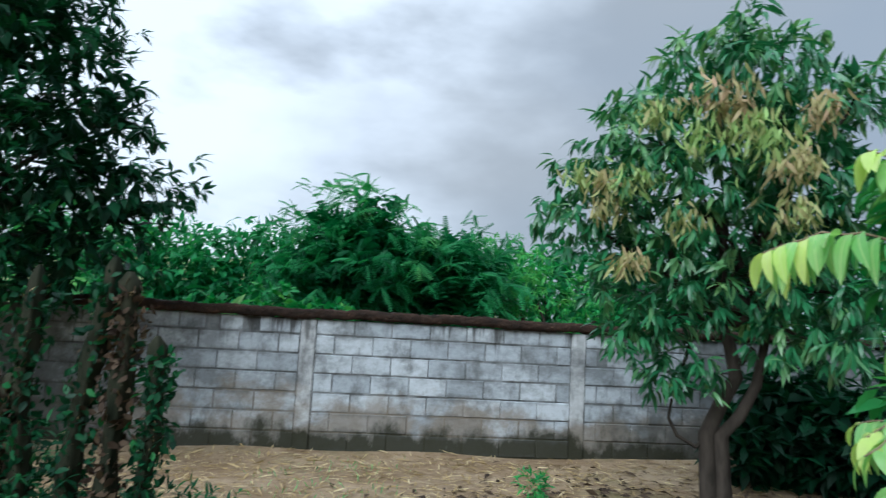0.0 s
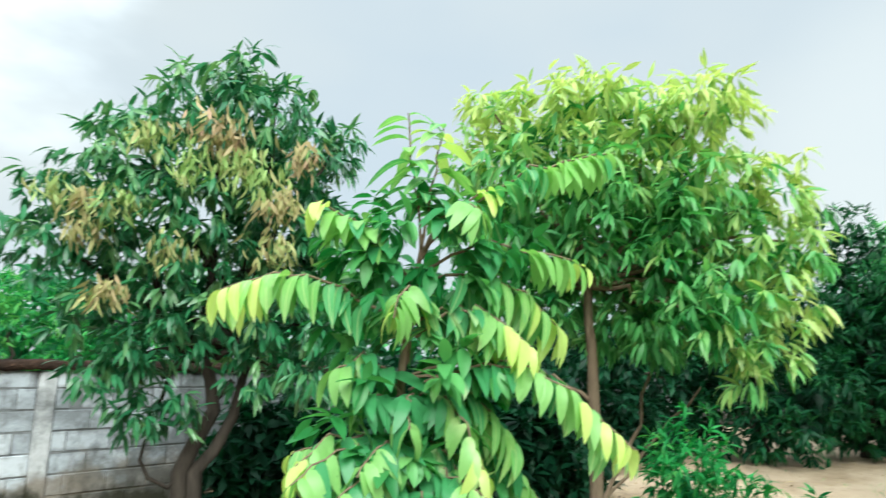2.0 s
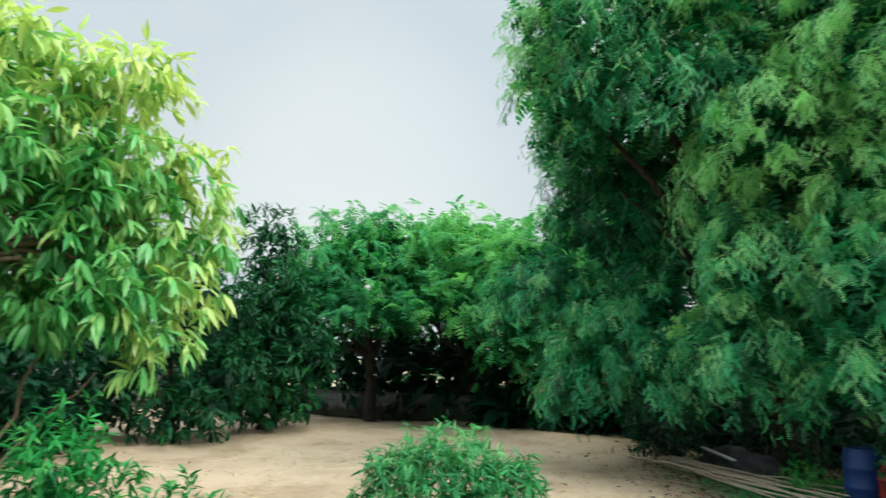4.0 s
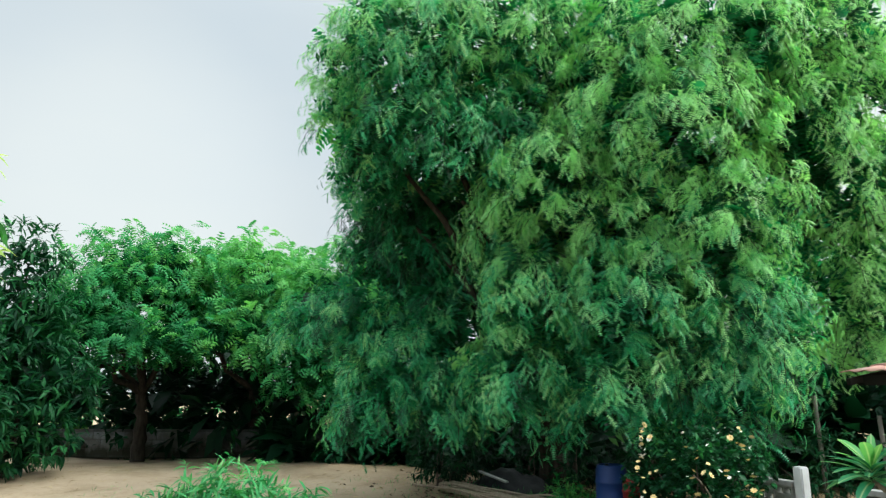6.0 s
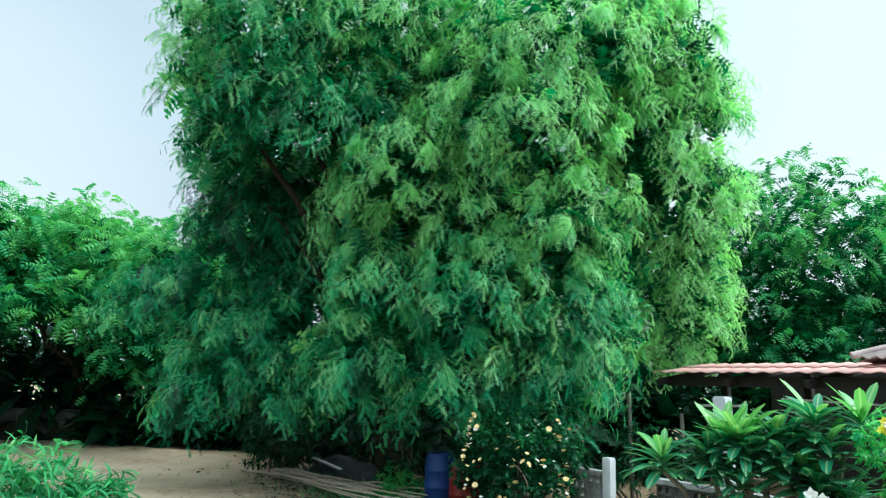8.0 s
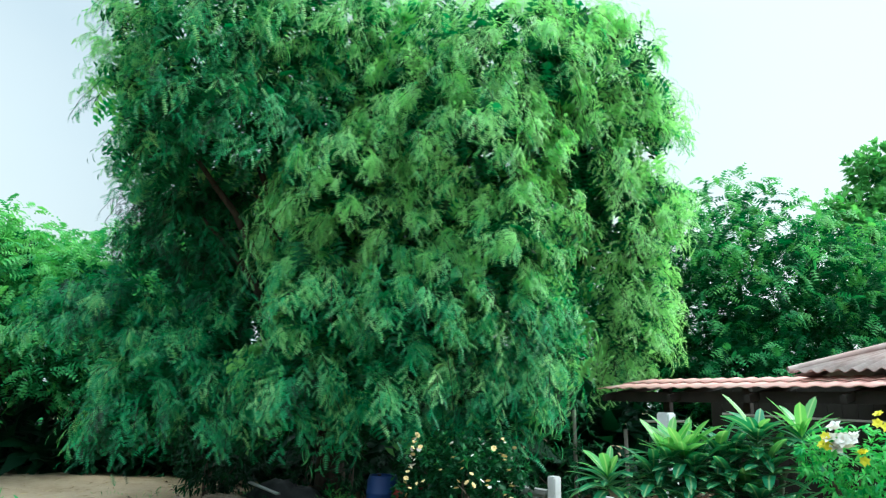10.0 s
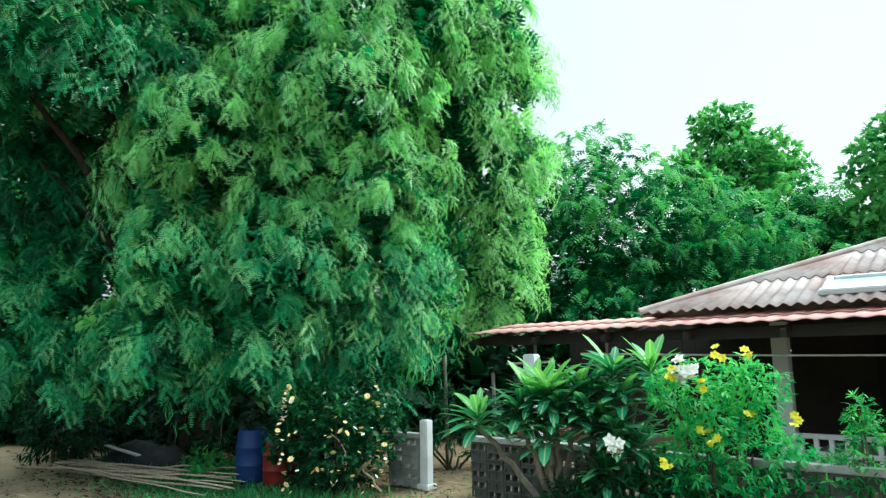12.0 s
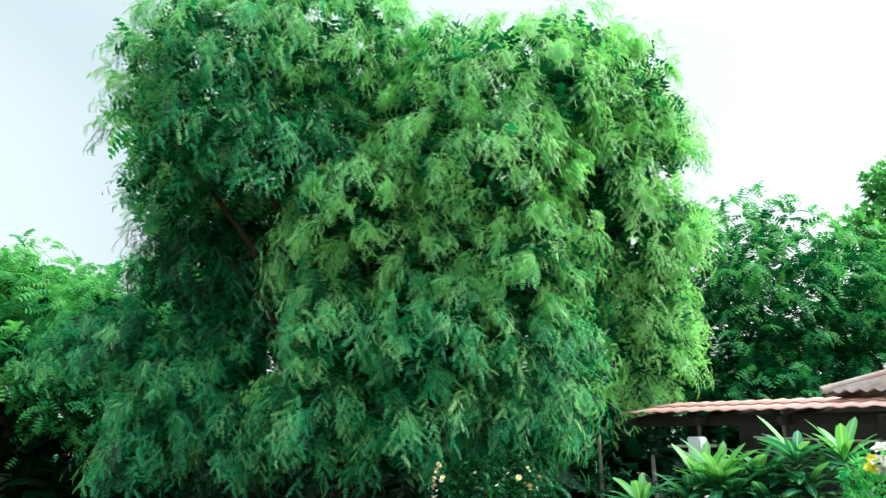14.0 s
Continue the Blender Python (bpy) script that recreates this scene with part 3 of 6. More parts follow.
LEAF_MANGO = leaf_template(0.21, 0.55, 0.10, 3)
LEAF_FAR = leaf_template(0.36, 0.4, 0.1, 2)
LEAF_ROUND = leaf_template(0.5, 0.35, 0.10, 3)
FROND = frond_template(7, 0.185, 0.078, 0.5)
FROND_LONG = frond_template(10, 0.17, 0.085, 0.5)
FROND_FAR = frond_template(4, 0.30, 0.20, 0.5)


def tree(name, x, y, label, bark, wood, crown, leaf_mat, group="", category="tree", twigs=None):
    t = thing(name, x, y, 0, label, category, group)
    inv = np.array([x, y, 0])
    piece("trunk", mesh_from("trunk", wood[0] - inv, wood[1], bark, smooth=True), t)
    v, f, tone = crown
    c = piece("crown", mesh_from("crown", v - inv, f, leaf_mat, tone), t)
    if twigs is not None:
        tv, tf = twig_strips(twigs[::3] - inv)
        tagged(piece("twig", mesh_from("twig", tv, tf, bark), c), kind="stuff")
    return t

# ---- ground ----
def ground_height(x, y):
    bank = (0.055 + 0.03 * np.sin(2.3 * x) * np.sin(0.9 * x + 1.0)) * np.exp(-((np.minimum(y, 7.3) - 7.2) / 0.32) ** 2)
    return bank + 0.03 * np.sin(x * 0.9 + 0.4 * y) + 0.025 * np.sin(1.3 * y - 0.5 * x + 1.0) + 0.012 * np.sin(3.1 * x + 2.3 * y)


def make_ground():
    near = np.linspace(-16, 32, 150)
    xs = np.concatenate([[-2500, -400, -60], near, [60, 400, 2500]])
    near_y = np.concatenate([np.linspace(-26, 6.3, 104), np.linspace(6.45, 7.5, 9), np.linspace(7.8, 18, 30)])
    ys = np.concatenate([[-2500, -400, -60], near_y, [60, 400, 2500]])
    X, Y = np.meshgrid(xs, ys, indexing="ij")
    soft = (np.abs(X - 8) < 25) & (np.abs(Y + 4) < 23)
    Z = np.where(soft, ground_height(X, Y), 0.0) - 0.02
    v = np.stack([X, Y, Z], -1).reshape(-1, 3)
    n, m = len(xs), len(ys)
    i, j = np.meshgrid(np.arange(n - 1), np.arange(m - 1), indexing="ij")
    a = (i * m + j).ravel()
    f = np.stack([a, a + m, a + m + 1, a + 1], -1)
    g = new("ground", mesh_from("ground", v, f, M_GROUND, smooth=True))
    tagged(g, "dry tan earth yard with straw litter and thin grass", "ground", "", "structure")
    # straw lying about
    k = 17000
    th = rng.uniform(-2.3, 1.75, k)
    r = 3.0 + 12.5 * rng.random(k) ** 0.8
    px, py = 0.3 + r * np.cos(th), -0.2 + r * np.sin(th)
    px, py = np.concatenate([px, rng.uniform(-2.5, 5.0, 8000)]), np.concatenate([py, rng.uniform(4.2, 7.05, 8000)])
    ok = (py < 7.08)
    px, py = px[ok], py[ok]
    k = len(px)
    p = np.stack([px, py, ground_height(px, py) - 0.012], 1)
    a = rng.uniform(0, 2 * np.pi, k)
    d = np.stack([np.cos(a), np.sin(a), rng.uniform(-0.02, 0.35, k)], 1)
    up = np.tile([0.0, 0.0, 1.0], (k, 1)) + rng.normal(0, 0.3, (k, 3))
    sv, sf, st = scatter(leaf_template(0.10, 0.15, 0.05, 2), p, frames_for(d, up), 0.03 + 0.15 * rng.random(k) ** 1.6, rng.random(k) ** 1.2)
    s = new("straw_litter", mesh_from("straw_litter", sv, sf, M_STRAW, st))
    tagged(s, "dry pale straw and fallen leaves strewn over the earth", "straw", "", "stuff")
    # brown leaves fallen under the fruit trees, part of their shade coloured in
    k = 15000
    px = np.concatenate([rng.normal(2.8, 1.0, k // 2), rng.normal(4.2, 1.1, k // 2)])
    py = np.concatenate([rng.normal(3.3, 1.1, k // 2), rng.normal(2.4, 1.0, k // 2)])
    ok = py < 7.0
    px, py = px[ok], py[ok]
    k = len(px)
    p = np.stack([px, py, ground_height(px, py) + rng.uniform(-0.01, 0.02, k)], 1)
    a = rng.uniform(0, 2 * np.pi, k)
    d = np.stack([np.cos(a), np.sin(a), rng.uniform(-0.05, 0.3, k)], 1)
    up = np.tile([0.0, 0.0, 1.0], (k, 1)) + rng.normal(0, 0.4, (k, 3))
    sv, sf, st = scatter(leaf_template(0.36, 0.4, 0.15, 2), p, frames_for(d, up), rng.uniform(0.06, 0.15, k), np.clip(rng.normal(0.22, 0.22, k), 0, 1))
    s = new("leaf_litter", mesh_from("leaf_litter", sv, sf, M_DEAD, st))
    tagged(s, "fallen brown leaves beneath the fruit trees, darkened for their shade", "leaf litter", "", "stuff")
    # leaflets, coloured dark for the tamarind's shade, and grass below it
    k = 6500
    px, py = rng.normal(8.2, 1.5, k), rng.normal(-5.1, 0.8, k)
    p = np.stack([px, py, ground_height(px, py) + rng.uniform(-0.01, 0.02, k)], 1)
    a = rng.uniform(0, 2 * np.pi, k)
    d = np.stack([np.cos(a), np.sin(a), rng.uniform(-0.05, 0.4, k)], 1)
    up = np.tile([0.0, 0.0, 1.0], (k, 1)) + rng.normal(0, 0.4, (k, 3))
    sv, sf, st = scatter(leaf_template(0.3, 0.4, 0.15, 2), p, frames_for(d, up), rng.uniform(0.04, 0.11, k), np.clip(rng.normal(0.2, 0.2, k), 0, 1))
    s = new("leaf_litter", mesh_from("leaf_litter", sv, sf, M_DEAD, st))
    tagged(s, "fallen leaves on the earth under the tamarind, coloured dark for its shade", "leaf litter", "", "stuff")
    k = 7000
    px, py = rng.normal(7.4, 1.3, k), rng.normal(-4.75, 0.45, k)
    p = np.stack([px, py, ground_height(px, py) - 0.015], 1)
    d = np.stack([rng.normal(0, 0.5, k), rng.normal(0, 0.5, k), np.ones(k)], 1)
    sv, sf, st = scatter(leaf_template(0.09, 0.6, 0.05, 2), p, frames_for(d, rng.normal(0, 1, (k, 3))), rng.uniform(0.05, 0.16, k), np.clip(rng.normal(0.35, 0.25, k), 0, 1))
    s = new("grass_fringe", mesh_from("grass_fringe", sv, sf, M_GRASS, st))
    tagged(s, "short green grass along the edge of the tamarind's shade", "grass", "", "stuff")
    # thin grass in patches
    k = 26000
    th = rng.uniform(-2.4, 1.75, k)
    r = 3.0 + 13 * rng.random(k) ** 0.8
    px, py = 0.3 + r * np.cos(th), -0.2 + r * np.sin(th)
    patch = np.sin(px * 1.1 + 2) + np.sin(py * 1.4 + 0.6 * px) + 0.8 * np.sin(2.7 * px - 1.9 * py)
    ok = (py < 6.95) & (patch + rng.normal(0, 0.4, k) > 1.05)
    px, py = px[ok], py[ok]
    k = len(px)
    p = np.stack([px, py, ground_height(px, py) - 0.015], 1)
    d = np.stack([rng.normal(0, 0.5, k), rng.normal(0, 0.5, k), np.ones(k)], 1)
    up = rng.normal(0, 1, (k, 3))
    sv, sf, st = scatter(leaf_template(0.09, 0.5, 0.05, 2), p, frames_for(d, up), rng.uniform(0.03, 0.10, k), np.clip(rng.normal(0.6, 0.3, k), 0, 1))
    s = new("grass_patches", mesh_from("grass_patches", sv, sf, M_GRASS, st))
    tagged(s, "thin short grass growing in patches on the yard", "grass", "", "stuff")


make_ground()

# ---- block wall along the north side ----
WALL_Y, BLOCK_L = 7.14, 0.4
POST_X0, BAY = -0.44, 2.95


def block_mesh(l, h):
    """A block seen from the yard: a box whose front edges are rounded off."""
    d, e = 0.07, 0.008
    x, z = l / 2, h / 2
    v = [(-x, d, -z), (x, d, -z), (x, d, z), (-x, d, z), (-x, e, -z), (x, e, -z), (x, e, z), (-x, e, z),
         (-x + e, 0, -z + e), (x - e, 0, -z + e), (x - e, 0, z - e), (-x + e, 0, z - e)]
    f = [(0, 3, 2, 1), (4, 5, 9, 8), (5, 6, 10, 9), (6, 7, 11, 10), (7, 4, 8, 11), (8, 9, 10, 11), (0, 1, 5, 4), (1, 2, 6, 5), (2, 3, 7, 6), (3, 0, 4, 7)]
    return v, f


def make_wall_north():
    x0, x1 = -12.0, 22.0
    bm = bmesh.new()
    box_into(bm, ((x0 + x1) / 2, WALL_Y + 0.046, 0.63), (x1 - x0, 0.082, 1.46))
    wall = part("wall_north", bm, M_MORTAR, None)
    tagged(wall, "weathered grey concrete block garden wall with dark rain streaks", "wall", "", "structure")
    # coping: a rough cap cast along the top
    n = 1100
    xs = np.linspace(x0, x1, n)
    prof = np.array([(-0.035, 1.372), (-0.05, 1.405), (-0.052, 1.455), (-0.035, 1.475), (0.13, 1.475), (0.14, 1.45), (0.13, 1.372)])
    v = np.zeros((n, 7, 3))
    v[:, :, 0] = xs[:, None]
    v[:, :, 1] = WALL_Y + prof[None, :, 0] + rng.normal(0, 0.005, (n, 7))
    v[:, :, 2] = prof[None, :, 1] + rng.normal(0, 0.004, (n, 7)) + (0.008 * np.sin(xs * 1.7) + 0.006 * np.sin(xs * 5.3 + 1) + 0.005 * np.sin(xs * 13.7))[:, None]
    a = (np.arange(n - 1)[:, None] * 7 + np.arange(7)[None]).ravel()
    b = (np.arange(n - 1)[:, None] * 7 + (np.arange(7)[None] + 1) % 7).ravel()
    f = np.stack([a, b, b + 7, a + 7], -1)
    piece("coping", mesh_from("coping", v.reshape(-1, 3), f, M_COPING), wall, None, "rough dark-stained cast concrete cap")
    for k in range(-3, 8):
        bm = bmesh.new()
        box_into(bm, (POST_X0 + k * BAY, WALL_Y + 0.048, 0.66), (0.16, 0.13, 1.41), 0.012)
        part("post", bm, M_POST, wall, "plain grey concrete post")
    heights = [(0.0, 0.19), (0.2, 0.19), (0.4, 0.19), (0.6, 0.19), (0.8, 0.19), (1.0, 0.19), (1.2, 0.16)]
    meshes = {}
    rest_v, rest_f, o = [], [], 0
    for k in range(-4, 8):
        left, right = POST_X0 + k * BAY + 0.085, POST_X0 + (k + 1) * BAY - 0.085
        for row, (z, h) in enumerate(heights):
            x = left
            first = BLOCK_L * (0.5 if row % 2 else 1.0) - 0.01 - 0.06 * (k % 2)
            while x < right - 0.03:
                l = min(first if x == left else BLOCK_L - 0.005, right - x)
                if right - (x + l) < 0.06:
                    l = right - x
                l = round(l, 2)
                c = Vector((x + l / 2, WALL_Y + rng.uniform(-0.005, 0.005), z + h / 2 + 0.005))
                if -4.2 < x < 7.6:
                    if (l, h) not in meshes:
                        bv, bf = block_mesh(l, h)
                        meshes[l, h] = mesh_from("block", bv, bf, M_BLOCK)
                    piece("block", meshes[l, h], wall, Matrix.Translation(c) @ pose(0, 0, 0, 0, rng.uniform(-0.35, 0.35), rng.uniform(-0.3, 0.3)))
                else:
                    bv, bf = block_mesh(l, h)
                    rest_v.append(np.array(bv) + np.array(c))
                    rest_f += [tuple(i + o for i in q) for q in bf]
                    o += len(bv)
                x += l + 0.005
    far = piece("far_blocks", mesh_from("far_blocks", np.concatenate(rest_v), rest_f, M_BLOCK), wall)
    tagged(far, kind="stuff")


def make_wall_east():
    """The low wall that closes the far side of the yard."""
    a, b = np.array([21.6, 7.0]), np.array([14.0, -8.0])
    d = (b - a) / np.linalg.norm(b - a)
    L = np.linalg.norm(b - a)
    turn = pose(a[0], a[1], 0, 0, 0, math.degrees(math.atan2(d[1], d[0])))
    bm = bmesh.new()
    box_into(bm, (L / 2, 0, 0.28), (L, 0.07, 0.62))
    box_into(bm, (L / 2, 0, 0.61), (L, 0.14, 0.06), 0.01)
    w = part("wall_east", bm, M_MORTAR, None)
    w.matrix_basis = turn
    tagged(w, "low dark weathered block wall beneath the far trees", "wall", "", "structure")
    me = mesh_from("block", *block_mesh(0.39, 0.19), M_BLOCK)
    for row in range(3):
        for k in range(int(L / 0.4)):
            for s in (0, 1):
                piece("block", me, w, pose(0.2 + 0.4 * k + (0.2 if row % 2 else 0), -0.043 if s == 0 else 0.043, 0.1 + 0.2 * row, 0, 0, 180 * s))


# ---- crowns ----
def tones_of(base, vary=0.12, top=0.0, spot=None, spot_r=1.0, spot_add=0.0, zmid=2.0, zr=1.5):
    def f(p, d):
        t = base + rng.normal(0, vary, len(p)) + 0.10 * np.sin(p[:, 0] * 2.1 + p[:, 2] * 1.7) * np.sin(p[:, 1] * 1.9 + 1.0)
        # top: tone rises with height, younger growth plus painted light from above
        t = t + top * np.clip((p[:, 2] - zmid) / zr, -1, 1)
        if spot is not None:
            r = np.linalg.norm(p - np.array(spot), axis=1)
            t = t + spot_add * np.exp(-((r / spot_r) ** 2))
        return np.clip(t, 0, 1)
    return f


def hanging_clumps(lobes, r, close=1.0):
    """Clump centres spread over the shells of rounded masses: place, way out, radius and the mass's number."""
    L = np.asarray(lobes, float)
    out = []
    for i, l in enumerate(L):
        n = max(6, int(close * 7.5 * (l[3] * l[4]) / (r * r)))
        k = np.arange(n) + 0.5
        z = 1 - 2 * k / n
        a = k * 2.39996 + i
        d = np.stack([np.sqrt(1 - z * z) * np.cos(a), np.sqrt(1 - z * z) * np.sin(a), z], 1)
        c = l[:3] + d * (np.array([l[3], l[3], l[4]]) - 0.12) * rng.uniform(0.62, 1.0, n)[:, None]
        for q, w in zip(c, d):
            if w[2] > -0.85 and not any(j != i and (((q - m[:3]) / (np.array([m[3], m[3], m[4]]) * 0.72)) ** 2).sum() < 1 for j, m in enumerate(L)):
                out.append((q, w, r * rng.uniform(0.55, 1.3), i))
    return out


def tassels(found, count, per, frond, template, tone_of, droop=1.0):
    """Hanging sprays gathered in clumps; each spray is a bending twig with feathery leaves on both sides."""
    c = np.array([f[0] for f in found])
    w = np.array([f[1] for f in found])
    r = np.array([f[2] for f in found])
    mass = np.array([f[3] for f in found])
    n = len(c) * count
    c, w, r, mass = (np.repeat(q, count, 0) for q in (c, w, r, mass))
    u = rng.normal(size=(n, 3)) + w * 0.9 + np.array([0, 0, 0.55])
    u /= np.linalg.norm(u, axis=1)[:, None]
    start = c + u * (r * rng.uniform(0.2, 1.15, n))[:, None] * np.array([1, 1, 0.75])
    lean = np.repeat(rng.normal(0, 0.45, (n // count, 3)), count, 0)
    way = w * np.array([1, 1, 0.35]) * 0.9 + lean + u * 0.25 + np.array([0, 0, 0.1]) + rng.normal(0, 0.2, (n, 3))
    way /= np.linalg.norm(way, axis=1)[:, None]
    L = np.clip(r * rng.uniform(0.5, 1.3, n), 0.12, 0.45)
    s = (np.arange(per) + 0.5) / per
    at = start[:, None] + way[:, None] * (L[:, None] * s * 0.75)[..., None]
    fall = droop * rng.uniform(0.5, 1.35, n)
    at[..., 2] -= (fall * L)[:, None] * s**1.8
    tang = np.gradient(at, axis=1)
    tang /= np.linalg.norm(tang, axis=2)[..., None] + 1e-9
    sign = np.where(np.arange(per) % 2, 1.0, -1.0)
    across = np.cross(tang, w[:, None] + rng.normal(0, 0.4, tang.shape))
    across /= np.linalg.norm(across, axis=2)[..., None] + 1e-9
    out = tang * 0.75 + across * sign[None, :, None] * 0.75 + rng.normal(0, 0.13, tang.shape)
    out[..., 2] -= 0.15
    m = n * per
    size = frond * rng.uniform(0.7, 1.25, m)
    # upper sprays get a lighter tone, light from above put into colour
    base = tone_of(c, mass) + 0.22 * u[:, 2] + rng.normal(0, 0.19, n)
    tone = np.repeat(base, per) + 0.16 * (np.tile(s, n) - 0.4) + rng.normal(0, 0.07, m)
    up = np.repeat(w, per, 0) * 0.8 + np.array([-0.1, -0.2, 0.8]) + rng.normal(0, 0.3, (m, 3))
    v, f, t = scatter(template, at.reshape(-1, 3), frames_for(out.reshape(-1, 3), up), size, np.clip(tone, 0, 1))
    return v, f, t, np.stack([at[:, 0], at[:, per // 2], at[:, -1]], 1)


def make_tamarind():
    # rounded masses (x, y, z, radius, half height), limb by limb, with leaf tones that also paint the crown's light and
    # shade
    upper_left = [(8.89, -2.96, 6.36, 1.45, 1.38), (8.66, -4.2, 6.75, 1.6, 1.6), (9.28, -2.27, 5.7, 0.6, 0.9), (8.35, -4.92, 7.06, 0.95, 0.99)]
    shaded = [(8.84, -3.29, 5.11, 1.34, 0.89), (9.64, -2.59, 4.7, 0.59, 0.72), (8.27, -4.35, 5.37, 0.89, 0.89)]
    upper_right = [(6.74, -6.26, 5.95, 1.64, 1.06), (6.01, -7.65, 6.19, 0.96, 1.13), (5.78, -8.4, 5.68, 0.53, 0.62), (7.23, -5.78, 6.64, 0.72, 0.6), (6.18, -6.86, 6.67, 0.85, 0.64), (7.5, -5.29, 5.52, 0.8, 0.88), (6.24, -7.52, 5.17, 0.92, 0.84)]
    drape = [(6.84, -5.81, 4.76, 1.44, 0.99), (7.79, -4.66, 4.14, 1.12, 0.9), (6.46, -6.22, 3.51, 0.94, 0.87), (7.2, -5.43, 3.68, 0.95, 0.88), (8.41, -4.27, 3.59, 0.61, 0.77)]
    yellow = [(6.39, -8.58, 4.3, 0.84, 0.97), (6.46, -8.86, 3.14, 0.62, 0.97), (6.57, -8.78, 2.4, 0.53, 0.66), (6.5, -8.1, 4.68, 0.7, 0.78), (6.14, -9.18, 4.53, 0.41, 0.64)]
    front = [(7.97, -4.41, 2.72, 0.76, 0.8), (7.18, -5.33, 2.57, 1.06, 0.92), (6.4, -6.27, 2.5, 0.74, 0.85), (6.16, -6.43, 1.95, 0.45, 0.59), (8.24, -4.3, 1.76, 0.88, 0.73), (7.44, -5.28, 1.56, 1.07, 0.57), (6.63, -6.12, 1.63, 0.78, 0.6)]
    skirt = [(10.5, -2.5, 2.6, 0.71, 0.6), (9.94, -3.19, 2.0, 0.95, 0.8), (9.85, -2.81, 1.34, 0.6, 0.49), (9.15, -3.74, 1.34, 0.72, 0.55), (11.1, -1.9, 2.6, 0.31, 0.38), (9.61, -3.83, 2.24, 0.77, 0.62)]
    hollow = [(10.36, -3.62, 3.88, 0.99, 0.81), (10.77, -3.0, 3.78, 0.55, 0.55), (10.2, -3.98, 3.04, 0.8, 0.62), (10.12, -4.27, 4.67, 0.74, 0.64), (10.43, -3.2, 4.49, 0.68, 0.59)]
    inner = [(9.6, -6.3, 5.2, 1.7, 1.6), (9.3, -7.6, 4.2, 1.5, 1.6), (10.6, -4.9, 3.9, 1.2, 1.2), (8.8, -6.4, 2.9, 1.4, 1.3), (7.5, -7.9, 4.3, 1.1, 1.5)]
    # hollow, shaded and skirt limbs are toned dark where shade falls
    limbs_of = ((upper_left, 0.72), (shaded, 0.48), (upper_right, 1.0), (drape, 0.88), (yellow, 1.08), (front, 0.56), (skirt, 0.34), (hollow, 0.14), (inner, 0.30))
    lobes = [l for group, _ in limbs_of for l in group]
    leaf_tone = np.array([a for group, a in limbs_of for _ in group])

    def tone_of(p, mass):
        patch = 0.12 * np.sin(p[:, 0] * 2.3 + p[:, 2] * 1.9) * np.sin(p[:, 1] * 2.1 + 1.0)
        return leaf_tone[mass] + patch

    found = hanging_clumps(lobes, 0.29, 0.46)
    away = np.array([0.87, -0.49, 0.0])
    yard = [f for f in found if f[1] @ away < 0.35 and f[3] < len(lobes) - len(inner)]
    back = [f for f in found if not (f[1] @ away < 0.35 and f[3] < len(lobes) - len(inner))]
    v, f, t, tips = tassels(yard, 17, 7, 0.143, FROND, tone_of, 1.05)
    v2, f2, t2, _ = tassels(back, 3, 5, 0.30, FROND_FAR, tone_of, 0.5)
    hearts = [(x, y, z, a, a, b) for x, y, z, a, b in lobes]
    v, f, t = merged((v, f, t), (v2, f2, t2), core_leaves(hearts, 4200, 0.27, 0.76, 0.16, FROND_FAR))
    fork = np.array([9.4, -5.4, 1.6])
    wood = limbs((9.6, -5.6, -0.05), [(9.55, -5.5, 0.8), tuple(fork)], [tuple(0.25 * fork + 0.75 * np.array(l[:3])) for l in lobes], 0.24, 0.03)
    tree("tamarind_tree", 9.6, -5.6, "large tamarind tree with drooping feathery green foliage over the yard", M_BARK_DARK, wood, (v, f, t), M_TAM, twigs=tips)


def make_feathery(name, x, y, lobes, sprays, label, mat, tone, frond=0.3, per=7, reach=0.7, r0=0.16, top=0.1, group="", template=None, inner=0.6, droop=0.7, face=0.5, fill=0.78, core=210):
    small = clumps(lobes, 0.32 * float(np.mean([l[3] for l in lobes])))
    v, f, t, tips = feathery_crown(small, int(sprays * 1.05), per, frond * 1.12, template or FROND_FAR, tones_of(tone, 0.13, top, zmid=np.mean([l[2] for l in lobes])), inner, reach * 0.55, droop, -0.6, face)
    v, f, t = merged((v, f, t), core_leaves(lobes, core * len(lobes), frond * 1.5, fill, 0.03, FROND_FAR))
    zf = min(l[2] - l[5] * 0.3 for l in lobes) * 0.6
    wood = limbs((x, y, -0.05), [(x + 0.05, y, zf * 0.5), (x, y + 0.05, zf)], [l[:3] for l in lobes], r0, 0.02)
    return tree(name, x, y, label, M_BARK_DARK, wood, (v, f, t), mat, group)


